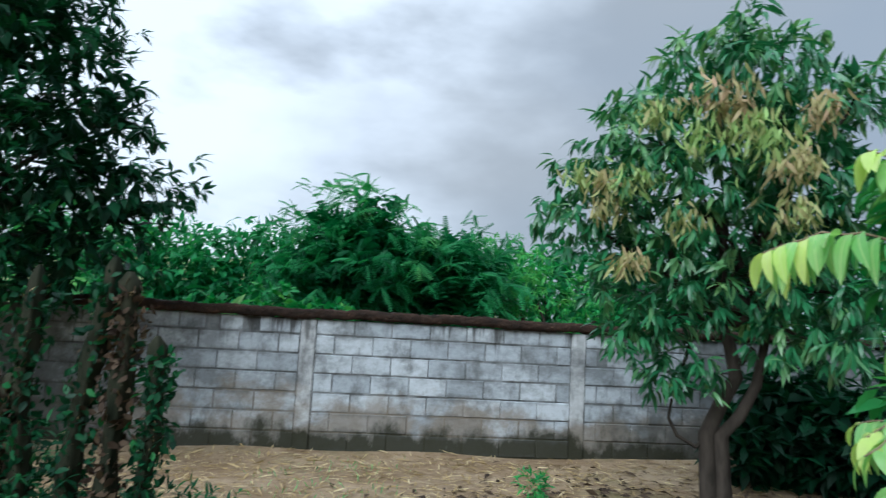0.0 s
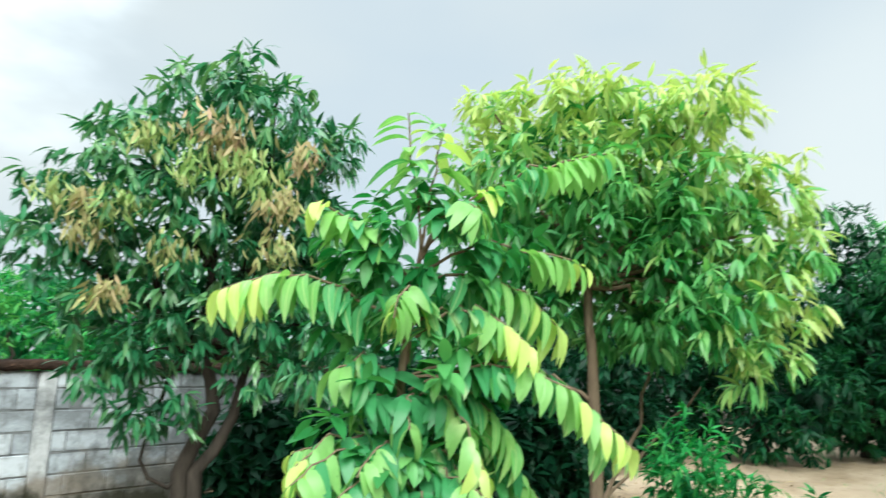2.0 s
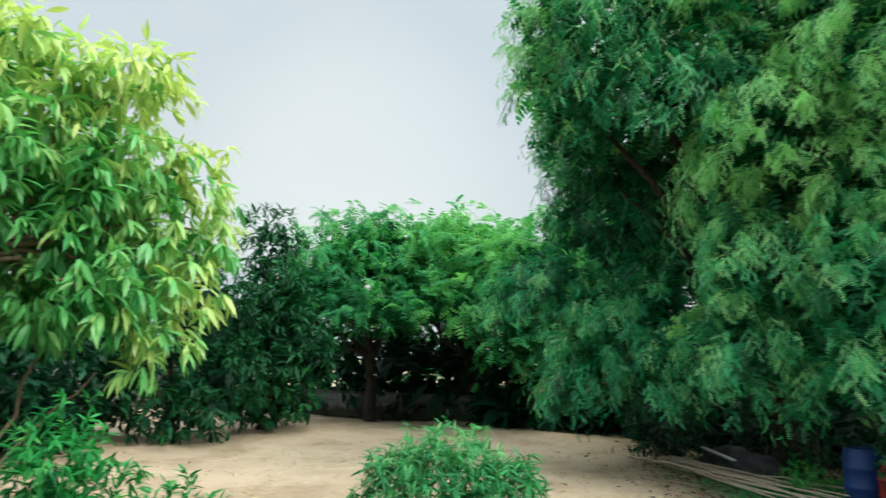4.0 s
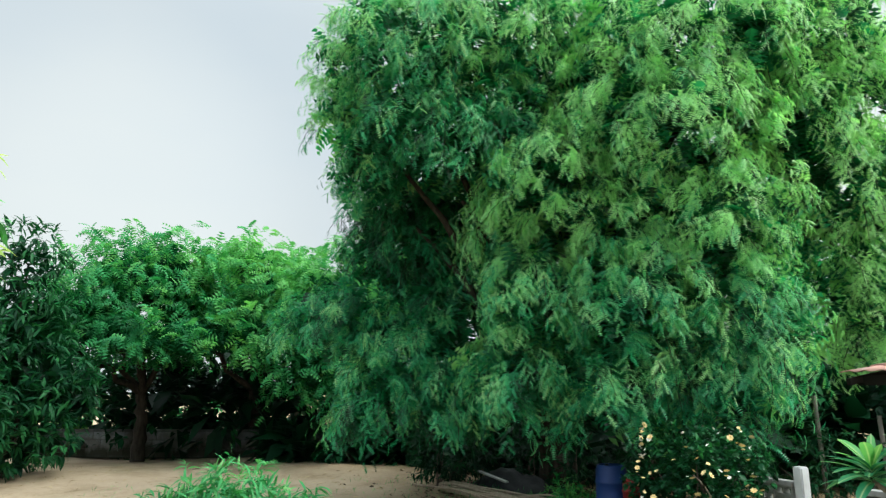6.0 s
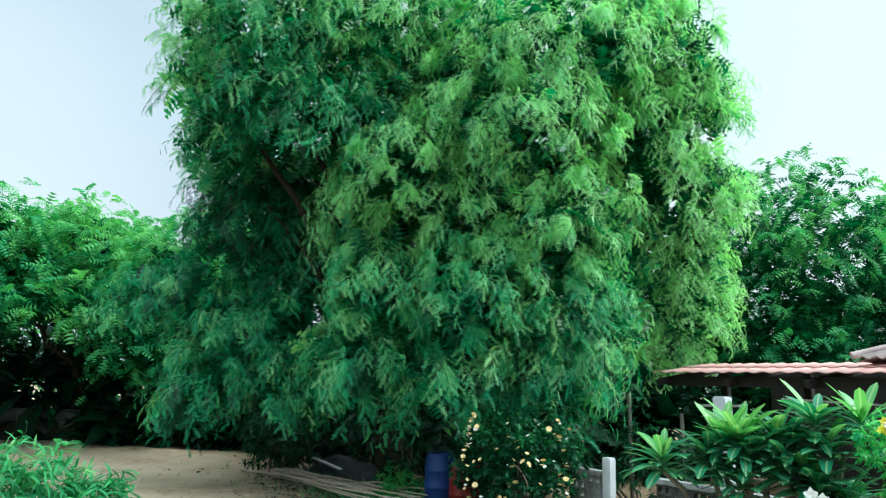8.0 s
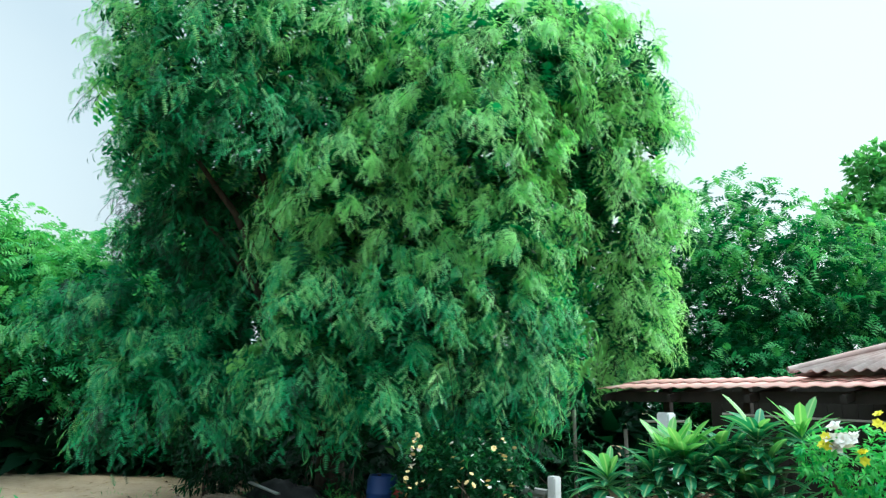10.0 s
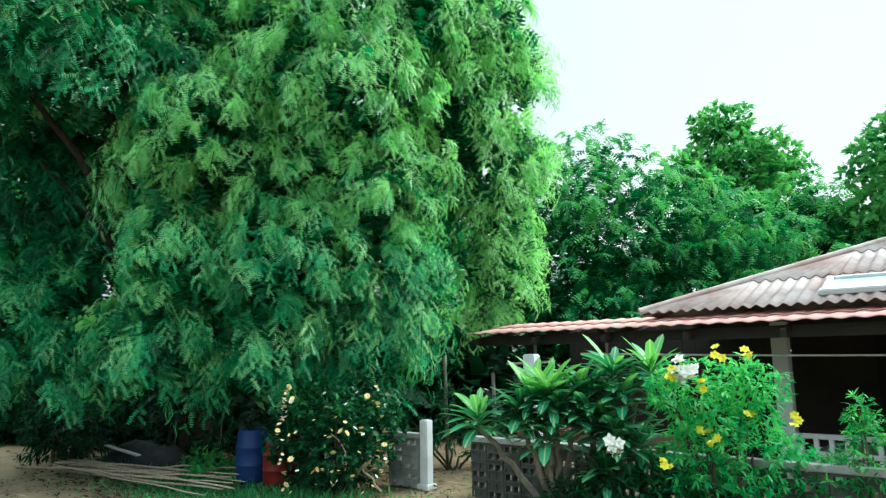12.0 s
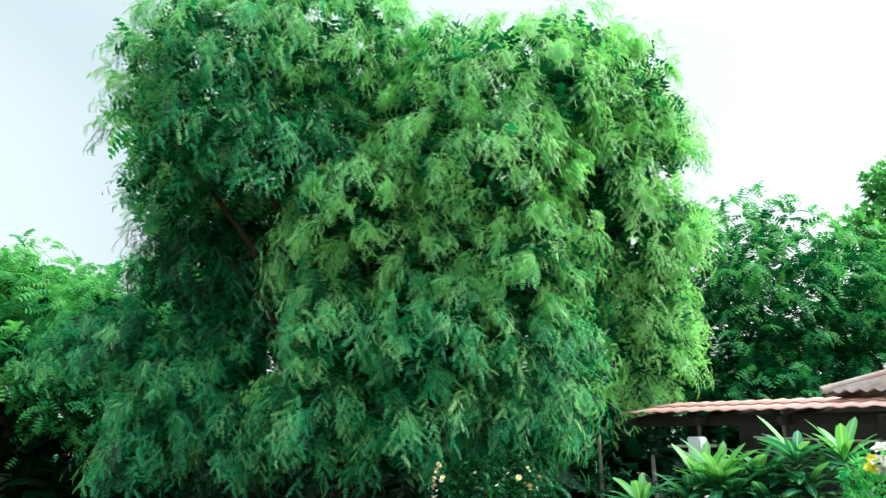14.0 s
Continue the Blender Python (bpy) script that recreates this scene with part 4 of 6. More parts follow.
def make_broad(name, x, y, lobes, clusters, per, length, label, mat, tone, bark=None, template=None, r0=0.1, top=0.0, inner=0.55, droop=0.5, group="", vary=0.12, category="tree", core=0.35):
    small = clumps(lobes, 0.38 * float(np.mean([l[3] for l in lobes])))
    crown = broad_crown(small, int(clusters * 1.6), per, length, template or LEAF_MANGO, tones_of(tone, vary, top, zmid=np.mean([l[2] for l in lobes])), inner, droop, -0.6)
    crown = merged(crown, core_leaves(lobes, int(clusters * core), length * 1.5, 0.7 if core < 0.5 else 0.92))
    zf = min(l[2] - l[5] * 0.3 for l in lobes) * 0.6
    wood = limbs((x, y, -0.05), [(x + 0.03, y, zf * 0.5), (x, y + 0.03, zf)], [l[:3] for l in lobes], r0, 0.015, 0.05)
    return tree(name, x, y, label, bark or M_BARK_DARK, wood, crown, mat, group, category)


def make_background_trees():
    # beyond the north wall
    make_feathery("leafy_tree", 0.3, 11.8, [(0.05, 11.6, 2.35, 1.2, 1.1, 1.25), (1.65, 11.4, 2.1, 0.95, 0.9, 1.0), (-0.7, 11.5, 1.9, 0.7, 0.8, 0.8), (0.9, 11.5, 2.0, 0.9, 0.8, 1.0)], 480,
                  "dense dark green tree with feathery drooping fronds behind the wall", M_FAR, 0.10, 0.26, 7, 0.7, 0.12, 0.32, template=FROND_LONG, inner=0.45, droop=0.3, face=0.1)
    make_broad("wild_shrub", 3.3, 11.4, [(3.3, 11.6, 1.9, 0.8, 0.8, 0.75), (4.3, 11.2, 1.6, 0.8, 0.8, 0.7), (2.8, 12.4, 2.3, 0.9, 0.8, 0.8)], 300, 8, 0.17,
               "bushy pale green shrub rising over the wall", M_BUSH, 0.55, category="shrub")
    make_broad("wild_shrub", -1.1, 9.2, [(-1.1, 9.2, 1.25, 0.55, 0.4, 0.5), (-0.4, 9.4, 1.15, 0.45, 0.4, 0.45), (-1.9, 9.4, 1.1, 0.5, 0.4, 0.5)], 150, 7, 0.16,
               "low light green weeds growing behind the wall", M_BUSH, 0.45, category="shrub", template=LEAF_ROUND)
    for k, (x, y, z, r) in enumerate([(-3.2, 20.5, 2.9, 1.6), (-5.6, 21.0, 2.6, 2.0), (-1.2, 19.5, 2.6, 1.5), (-8.4, 21.0, 2.9, 2.2), (1.6, 20.0, 2.5, 1.8), (5.4, 18.5, 2.6, 2.0), (8.8, 17.5, 2.7, 2.1), (12.5, 16.0, 2.8, 2.1), (16.5, 14.0, 2.8, 2.2), (20.5, 11.5, 2.8, 2.2)]):
        make_broad("woodland_tree", x, y, [(x, y, z, r, r, r * 0.75), (x + 0.7 * r, y + 0.3, z - 0.5, r * 0.7, r * 0.7, r * 0.7), (x - 0.6 * r, y, z - 0.9, r * 0.8, r * 0.7, r * 0.7), (x, y - 0.5, z - 1.5, r * 0.9, r * 0.7, r * 0.6)],
                   250, 6, 0.41, "green woodland tree beyond the garden wall", M_FAR, 0.16 + 0.10 * math.sin(k * 2.3), group="woodland behind the wall", top=0.15, template=LEAF_FAR)
    # thickets toned near black, their shade held in the leaf colour
    for x, y, z, r in ((8.6, 6.2, 1.0, 0.9), (10.2, 5.7, 1.3, 1.2), (11.8, 5.4, 1.5, 1.3), (7.2, 6.6, 0.7, 0.6), (5.6, 5.6, 0.8, 0.8), (6.6, 4.6, 0.8, 0.7), (4.5, 6.3, 0.55, 0.6)):
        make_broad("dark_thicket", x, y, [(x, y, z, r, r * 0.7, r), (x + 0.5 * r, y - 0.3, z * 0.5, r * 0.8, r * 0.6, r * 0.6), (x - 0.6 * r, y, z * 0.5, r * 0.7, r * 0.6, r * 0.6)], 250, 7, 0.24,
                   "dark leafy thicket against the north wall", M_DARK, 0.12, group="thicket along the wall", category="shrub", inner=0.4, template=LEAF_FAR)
    # across the yard
    make_broad("slender_tree", 14.8, 2.7, [(14.8, 2.7, 3.9, 0.55, 0.55, 0.75), (14.7, 2.6, 2.7, 0.8, 0.8, 0.9), (14.9, 3.2, 2.0, 0.9, 0.9, 0.8), (14.6, 2.1, 1.7, 0.8, 0.8, 0.7), (14.7, 2.5, 0.7, 1.0, 0.9, 0.7)], 460, 7, 0.26,
               "slender dark green tree at the yard's far edge", M_DARK, 0.55, group="trees across the yard")
    make_broad("shade_tree", 12.9, 3.9, [(12.9, 3.9, 2.5, 1.1, 1.1, 1.1), (12.6, 4.6, 1.5, 1.1, 1.1, 0.9), (13.3, 3.3, 1.3, 0.9, 0.9, 0.9), (12.8, 3.7, 0.6, 1.0, 0.9, 0.6)], 460, 7, 0.26,
               "dark bushy tree near the north wall", M_DARK, 0.5, group="trees across the yard")
    make_feathery("rain_tree", 17.6, 0.6, [(17.4, 0.6, 4.2, 1.9, 1.9, 1.0), (17.2, 1.9, 3.3, 1.4, 1.4, 0.7), (17.6, -0.5, 3.3, 1.5, 1.5, 0.7), (16.4, 0.9, 2.75, 1.4, 1.4, 0.3), (16.3, 2.6, 2.6, 1.1, 1.0, 0.5)], 900,
                  "spreading tree with fine grey-green leaves in the far yard", M_FAR, 0.28, 0.2, 7, 0.7, 0.16, 0.3, "trees across the yard", fill=0.55)
    make_feathery("rain_tree", 17.3, -1.9, [(17.2, -1.8, 4.1, 1.7, 1.7, 1.0), (16.6, -2.6, 3.4, 1.5, 1.5, 0.8), (15.8, -1.4, 2.75, 1.2, 1.2, 0.25), (15.6, -0.2, 2.65, 1.2, 1.2, 0.22)], 800,
                  "spreading tree with bright green layered branches in the far yard", M_FAR, 0.62, 0.22, 7, 0.7, 0.16, 0.2, "trees across the yard", droop=0.3, fill=0.5)
    make_feathery("rain_tree", 15.4, -3.8, [(15.2, -3.3, 3.2, 1.4, 1.4, 1.5), (15.6, -4.6, 4.0, 1.5, 1.5, 1.4), (14.6, -3.0, 2.2, 1.2, 1.2, 0.9)], 700,
                  "feathery green tree beside the large tamarind", M_FAR, 0.52, 0.2, 7, 0.7, 0.15, 0.2, "trees across the yard", fill=0.6)
    # behind the house and the large tamarind
    make_feathery("tamarind_tree", 8.2, -14.6, [(7.4, -13.9, 4.4, 2.1, 2.1, 1.7), (8.9, -13.6, 3.6, 2.0, 2.0, 1.8), (6.1, -14.8, 3.9, 1.7, 1.7, 1.7), (7.6, -13.2, 2.4, 2.0, 1.6, 1.4), (5.2, -15.6, 3.0, 1.8, 1.6, 1.5), (10.4, -12.4, 3.0, 1.8, 1.8, 2.0), (8.9, -14.9, 2.2, 2.0, 1.8, 1.7), (6.4, -15.6, 2.2, 1.9, 1.6, 1.6)], 1500,
                  "smaller tamarind tree with feathery green crown behind the house", M_FAR, 0.50, 0.17, 7, 0.6, 0.2, 0.2, "trees behind the house", fill=0.88, core=380)
    make_broad("almond_tree", 6.5, -20.6, [(6.6, -20.7, 8.1, 0.75, 0.75, 0.55), (6.2, -20.9, 7.1, 1.4, 1.3, 0.5), (7.3, -20.4, 7.0, 0.9, 0.9, 0.45), (5.6, -20.9, 6.4, 1.2, 1.2, 0.5), (6.6, -20.6, 6.1, 1.2, 1.2, 0.8)], 640, 8, 0.23,
               "tall tree with layered clumps of broad dark leaves behind the house", M_ALMOND, 0.95, template=LEAF_ROUND, droop=0.15, group="trees behind the house")
    make_feathery("rain_tree", 4.7, -20.0, [(4.9, -20.0, 4.7, 1.8, 1.6, 1.3), (3.3, -20.4, 4.0, 1.8, 1.6, 1.2), (6.4, -19.2, 4.0, 1.7, 1.6, 1.4)], 620,
                  "fine-leaved green tree behind the house roof", M_FAR, 0.6, 0.24, 7, 0.7, 0.15, 0.15, "trees behind the house")
    make_broad("almond_tree", 2.3, -19.6, [(2.2, -19.6, 5.9, 1.1, 1.1, 0.9), (2.0, -20.0, 4.8, 1.5, 1.4, 0.7), (1.6, -19.6, 6.9, 0.9, 0.9, 0.6)], 420, 8, 0.23,
               "tall dark-leaved tree beyond the house ridge", M_ALMOND, 0.9, template=LEAF_ROUND, droop=0.15, group="trees behind the house")


def make_woods():
    """Woods that close the place all round, further off."""
    lobes = []
    for k in range(74):
        a = k * 2 * math.pi / 74
        r = 29 + 3 * math.sin(k * 1.9)
        lobes.append((8 + r * math.cos(a), -4 + r * math.sin(a), 1.4 + 0.5 * math.sin(k * 2.7), 2.2, 2.2, 2.2 + 0.5 * math.sin(k * 1.3)))
    v, f, t = broad_crown(lobes, 3400, 5, 0.75, LEAF_FAR, tones_of(0.4, 0.15, 0.2, zmid=2.0), 0.5, 0.4)
    w = new("far_woods", mesh_from("far_woods", v, f, M_FAR, t))
    tagged(w, "dense green woods standing all round the property", "woods", "", "stuff")
    # undergrowth coloured near black to stand for shade below the trees
    low = []
    for x0, y0, x1, y1, n, r in ((22.6, 6.0, 16.0, -7.5, 26, 1.75), (14.8, -6.2, 11.0, -12.5, 11, 1.3), (12.6, -6.0, 8.2, -11.2, 10, 1.35), (8.6, -13.2, 2.6, -15.4, 9, 1.5), (16.2, -2.2, 14.2, -6.0, 7, 0.55)):
        for k in range(n):
            u = k / (n - 1)
            low.append((x0 + (x1 - x0) * u + 0.3 * math.sin(k * 3.1), y0 + (y1 - y0) * u, r * 0.55, r, r, r * (0.9 + 0.2 * math.sin(k * 1.7))))
    v, f, t = broad_crown(low, 2200, 5, 0.34, LEAF_FAR, tones_of(0.3, 0.15), 0.35, 0.5)
    v, f, t = merged((v, f, t), core_leaves(low, 1500, 0.9, 0.85, 0.03))
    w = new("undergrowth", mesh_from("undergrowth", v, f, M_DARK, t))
    tagged(w, "dark leafy undergrowth beneath the far trees", "undergrowth", "", "stuff")
    n, m = 60, 10
    g = []
    for i in range(n + 1):
        a = math.radians(60 + 110 * i / n)
        for j in range(m + 1):
            r = 180 + 30 * j
            h = 34 * math.exp(-(((i / n - 0.38) / 0.16) ** 2)) + 9 * math.sin(i * 0.4) ** 2
            g.append((r * math.cos(a), r * math.sin(a), -2 + h * math.sin(math.pi * min(1.0, j / m + 0.02) / 2) + 1.5 * math.sin(i * 1.7 + j * 2.3)))
    f = [(i * (m + 1) + j, (i + 1) * (m + 1) + j, (i + 1) * (m + 1) + j + 1, i * (m + 1) + j + 1) for i in range(n) for j in range(m)]
    h = new("backdrop_hill", mesh_from("backdrop_hill", g, f, M_HILL, smooth=True))
    tagged(h, "low scrubby hill far beyond the wall", "hill", "", "structure")


def make_banana_sprout():
    """A young banana plant whose topmost leaf shows over the wall."""
    x, y = -1.56, 8.1
    t = thing("banana_plant", x, y, 0, "young banana plant with a broad pale green leaf behind the wall", "plant")
    v, f = tube(np.linspace((0, 0, -0.05), (0.03, 0, 1.1), 6), np.linspace(0.07, 0.045, 6), 9)
    piece("stem", mesh_from("stem", v, f, M_PLUM_NEW, smooth=True), t)
    me = mesh_from("leaf", *leaf_template(0.30, 0.45, 0.18, 8, 0.95, 0.55), M_PLUM_NEW, smooth=True)
    for d, k in (((0.25, -0.15, 1.0), 0.62), ((-0.7, 0.1, 0.6), 0.6), ((0.5, 0.6, 0.5), 0.6), ((-0.2, -0.5, 0.4), 0.5)):
        r = frames_for(np.array([d]), np.array([[-0.6, -0.8, 0.3]]))[0]
        piece("leaf", me, t, Matrix.LocRotScale(Vector((0.03, 0, 1.06)), Matrix(r.tolist()).to_quaternion(), Vector((k, k, k))))


def make_sapling():
    """A slim sapling with a whorl of pale narrow leaves, at the edge of the shade."""
    t = thing("sapling", 15.94, -2.98, 0, "slim sapling with a whorl of pale green narrow leaves", "plant")
    head = np.array([-0.11, -0.52, 0.88])
    v, f = tube(curve_path((0, 0, -0.03), head, 0, 0.02, 8), np.linspace(0.012, 0.006, 8), 6)
    piece("stem", mesh_from("stem", v, f, M_BARK_PALE, smooth=True), t)
    me = mesh_from("leaf", *leaf_template(0.2, 0.5, 0.1, 5), M_PLUM_NEW, smooth=True)
    for k in range(11):
        d = np.array([math.cos(k * 2.4), math.sin(k * 2.4), 0.5 - 0.12 * k])
        r = frames_for(d[None], np.array([[0, 0, 1.0]]))[0]
        piece("leaf", me, t, Matrix.LocRotScale(Vector(head - np.array([0, 0, 0.015 * k])), Matrix(r.tolist()).to_quaternion(), Vector((0.24, 0.24, 0.24))))


def make_left_tree():
    lobes = [(-4.4, 6.2, 4.7, 1.75, 1.3, 1.5), (-2.85, 6.3, 2.75, 0.85, 0.7, 0.7), (-2.6, 6.3, 2.1, 0.6, 0.5, 0.5), (-3.7, 6.3, 3.4, 1.45, 1.0, 1.2), (-3.0, 6.4, 2.5, 1.0, 0.8, 0.75), (-5.2, 6.0, 2.6, 1.5, 1.1, 1.3), (-4.2, 5.8, 2.0, 1.2, 0.8, 0.7), (-3.3, 6.3, 1.75, 0.8, 0.6, 0.45)]
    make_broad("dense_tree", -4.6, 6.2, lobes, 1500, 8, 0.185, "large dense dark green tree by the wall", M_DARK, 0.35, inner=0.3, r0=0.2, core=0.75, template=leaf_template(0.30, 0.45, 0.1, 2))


def make_mango(name, base, lobes, clusters, wood, label, mat, tone, length=0.17, per=9, spots=(), r=0.2):
    crown = broad_crown(clumps(lobes, r, 0.8), clusters, per, length, LEAF_MANGO, tone, 0.35, 0.95, -0.9)
    crown = merged(crown, core_leaves(lobes, clusters // 6, length * 1.1, 0.55, 0.12))
    t = tree(name, base[0], base[1], label, M_BARK_DARK if mat is M_MANGO else M_BARK_BROWN, wood, crown, mat)
    inv = np.array([base[0], base[1], 0])
    for x, y, z, r, leaf_tone in spots:
        k = int((1250 if leaf_tone < 0.4 else 800) * r**1.5)
        p = np.array([x, y, z]) + rng.normal(0, r * 0.38, (k, 3)) * np.array([1, 1, 0.8])
        d = np.stack([rng.normal(0, 0.45, k), rng.normal(0, 0.45, k), -np.ones(k)], 1)
        up = np.stack([rng.normal(0, 1, k), rng.normal(0, 1, k), np.full(k, 0.3)], 1)
        v, f, tn = scatter(LEAF_MANGO, p + np.array([0, 0, r * 0.5]), frames_for(d, up), rng.uniform(0.08, 0.14, k), np.clip(rng.normal(leaf_tone + 0.16, 0.14, k), 0, 1))
        piece("young_leaves", mesh_from("young_leaves", v - inv, f, M_FLUSH, tn), t, None, "limp reddish-tan young leaves" if leaf_tone < 0.4 else "limp yellowish young leaves")
    return t


def make_mango_front():
    b = (2.72, 4.70)
    top = [(2.7, 4.41, 3.20, 0.64, 0.64, 0.44), (2.24, 4.66, 2.86, 0.52, 0.52, 0.43), (3.08, 4.18, 2.90, 0.45, 0.45, 0.38), (2.6, 4.31, 3.55, 0.19, 0.19, 0.14), (2.87, 4.1, 3.38, 0.18, 0.18, 0.14), (3.27, 3.89, 3.08, 0.18, 0.18, 0.2)]
    middle = [(1.96, 4.89, 2.54, 0.36, 0.36, 0.36), (2.53, 4.55, 2.43, 0.65, 0.65, 0.48), (3.12, 4.2, 2.38, 0.43, 0.43, 0.46), (1.65, 5.04, 2.31, 0.18, 0.18, 0.23), (2.13, 4.83, 1.92, 0.38, 0.38, 0.35)]
    low = [(2.72, 4.54, 1.83, 0.57, 0.57, 0.40), (3.23, 4.12, 1.74, 0.41, 0.41, 0.37), (2.19, 4.72, 1.44, 0.28, 0.28, 0.26), (2.42, 4.62, 1.16, 0.24, 0.22, 0.22), (3.10, 4.16, 1.42, 0.30, 0.37, 0.20)]
    lobes = top + middle + low
    stem_l = [(2.70, 4.70, -0.05), (2.65, 4.67, 0.69), (2.74, 4.65, 0.9), (2.84, 4.61, 1.11), (2.81, 4.64, 1.34), (2.74, 4.68, 1.55)]
    stem_r = [(2.80, 4.66, -0.05), (2.73, 4.62, 0.69), (2.85, 4.58, 0.83), (2.96, 4.54, 1.07), (3.01, 4.52, 1.38), (3.04, 4.5, 1.55)]
    ch = [tube(stem_l, (0.068, 0.062, 0.056, 0.052, 0.045, 0.035), 10), tube(stem_r, (0.062, 0.056, 0.046, 0.040, 0.032, 0.025), 10),
          tube([(2.86, 4.61, 1.21), (2.95, 4.56, 1.33)], (0.03, 0.025), 8), tube([stem_l[1], (2.58, 4.69, 0.59), (2.46, 4.75, 0.66), (2.41, 4.79, 0.78), (2.44, 4.8, 0.92)], (0.02, 0.018, 0.015, 0.013, 0.010), 7)]
    for k, l in enumerate(lobes):
        ch.append(tube(curve_path(stem_r[-1] if k % 3 == 1 else stem_l[-1], l[:3], 0.05, 0.05, 9), np.linspace(0.035, 0.010, 9), 7))
    tan = [(2.36, 3.95, 2.86, 0.26, 0.1), (2.84, 3.66, 2.81, 0.16, 0.08), (2.72, 3.74, 2.44, 0.20, 0.25), (1.91, 4.38, 1.83, 0.16, 0.25), (1.76, 4.45, 2.43, 0.12, 0.3), (1.76, 4.49, 2.23, 0.17, 0.3)]
    yellow = [(2.2, 3.99, 2.61, 0.22, 0.8), (1.99, 4.19, 2.82, 0.20, 0.6), (2.54, 3.81, 2.59, 0.26, 0.85), (1.91, 4.29, 2.38, 0.22, 0.7), (2.18, 4.13, 2.08, 0.22, 0.5), (2.76, 3.79, 2.12, 0.22, 0.45), (1.6, 4.59, 2.48, 0.15, 0.6), (2.48, 3.86, 2.73, 0.18, 0.5)]
    make_mango("mango_tree", b, lobes, 1150, joined(ch), "mango tree with dark green leaves and tan young flush", M_MANGO, tones_of(0.48, 0.18, 0.08), 0.165, 8, tan + yellow)


def make_mango_side():
    b = (3.95, 2.1)
    top = [(3.77, 1.98, 2.95, 0.52, 0.52, 0.27), (3.95, 1.59, 2.90, 0.37, 0.37, 0.27), (3.53, 2.37, 2.82, 0.31, 0.31, 0.27), (3.68, 2.08, 2.56, 0.49, 0.49, 0.3), (3.98, 1.50, 2.54, 0.38, 0.38, 0.3), (4.27, 1.19, 2.41, 0.26, 0.26, 0.31), (3.42, 2.5, 3.10, 0.1, 0.1, 0.1)]
    low = [(3.88, 1.74, 2.23, 0.39, 0.39, 0.34), (4.24, 1.23, 1.99, 0.3, 0.3, 0.36), (4.02, 1.48, 1.79, 0.34, 0.34, 0.27), (3.63, 2.48, 2.37, 0.35, 0.35, 0.35), (3.86, 2.46, 1.95, 0.32, 0.32, 0.32), (4.3, 1.94, 1.83, 0.35, 0.35, 0.29), (4.37, 1.01, 2.19, 0.1, 0.1, 0.16)]
    lobes = top + low + [(4.6, 2.3, 2.5, 0.45, 0.45, 0.5), (4.7, 1.8, 2.2, 0.4, 0.4, 0.5)]
    ch = [tube(curve_path((3.95, 2.1, -0.05), (3.93, 2.08, 1.15), 0, 0.004, 9), np.linspace(0.045, 0.038, 9), 10),
          tube(curve_path((3.93, 2.08, 1.1), (3.84, 2.06, 2.1), 0, 0.006, 9), np.linspace(0.038, 0.024, 9), 10),
          tube(curve_path((3.93, 2.08, 1.25), (3.66, 2.2, 1.42), 0, 0.01, 6), np.linspace(0.016, 0.01, 6), 7),
          tube(curve_path((4.05, 2.15, 0.55), (4.5, 1.9, 1.6), 0, 0.02, 8), np.linspace(0.014, 0.009, 8), 8),
          tube(curve_path((4.05, 2.15, 0.6), (4.75, 1.75, 1.35), 0, 0.02, 8), np.linspace(0.012, 0.007, 8), 8),
          tube(curve_path((3.95, 1.55, 2.75), (3.96, 1.25, 2.97), 0, 0.01, 7), np.linspace(0.012, 0.006, 7), 6)]
    for l in lobes:
        ch.append(tube(curve_path((3.86, 2.06, 1.95), l[:3], 0.05, 0.04, 9), np.linspace(0.018, 0.007, 9), 7))
    lobes2 = lobes + [(3.96, 1.23, 2.99, 0.13, 0.13, 0.10), (4.18, 1.2, 1.52, 0.1, 0.1, 0.21)]
    tone = lambda p, d: np.clip(0.45 + 0.5 * np.clip((p[:, 2] - 2.45) / 0.6, -0.25, 1) + 0.5 * np.exp(-(((p[:, 0] - 4.3) ** 2 + (p[:, 1] - 1.05) ** 2) / 0.14)) + rng.normal(0, 0.14, len(p)), 0, 1)
    make_mango("mango_tree", b, lobes2, 1750, joined(ch), "young mango tree with yellow-green top leaves and brown trunk", M_MANGO2, tone, 0.145, 8, (), 0.17)


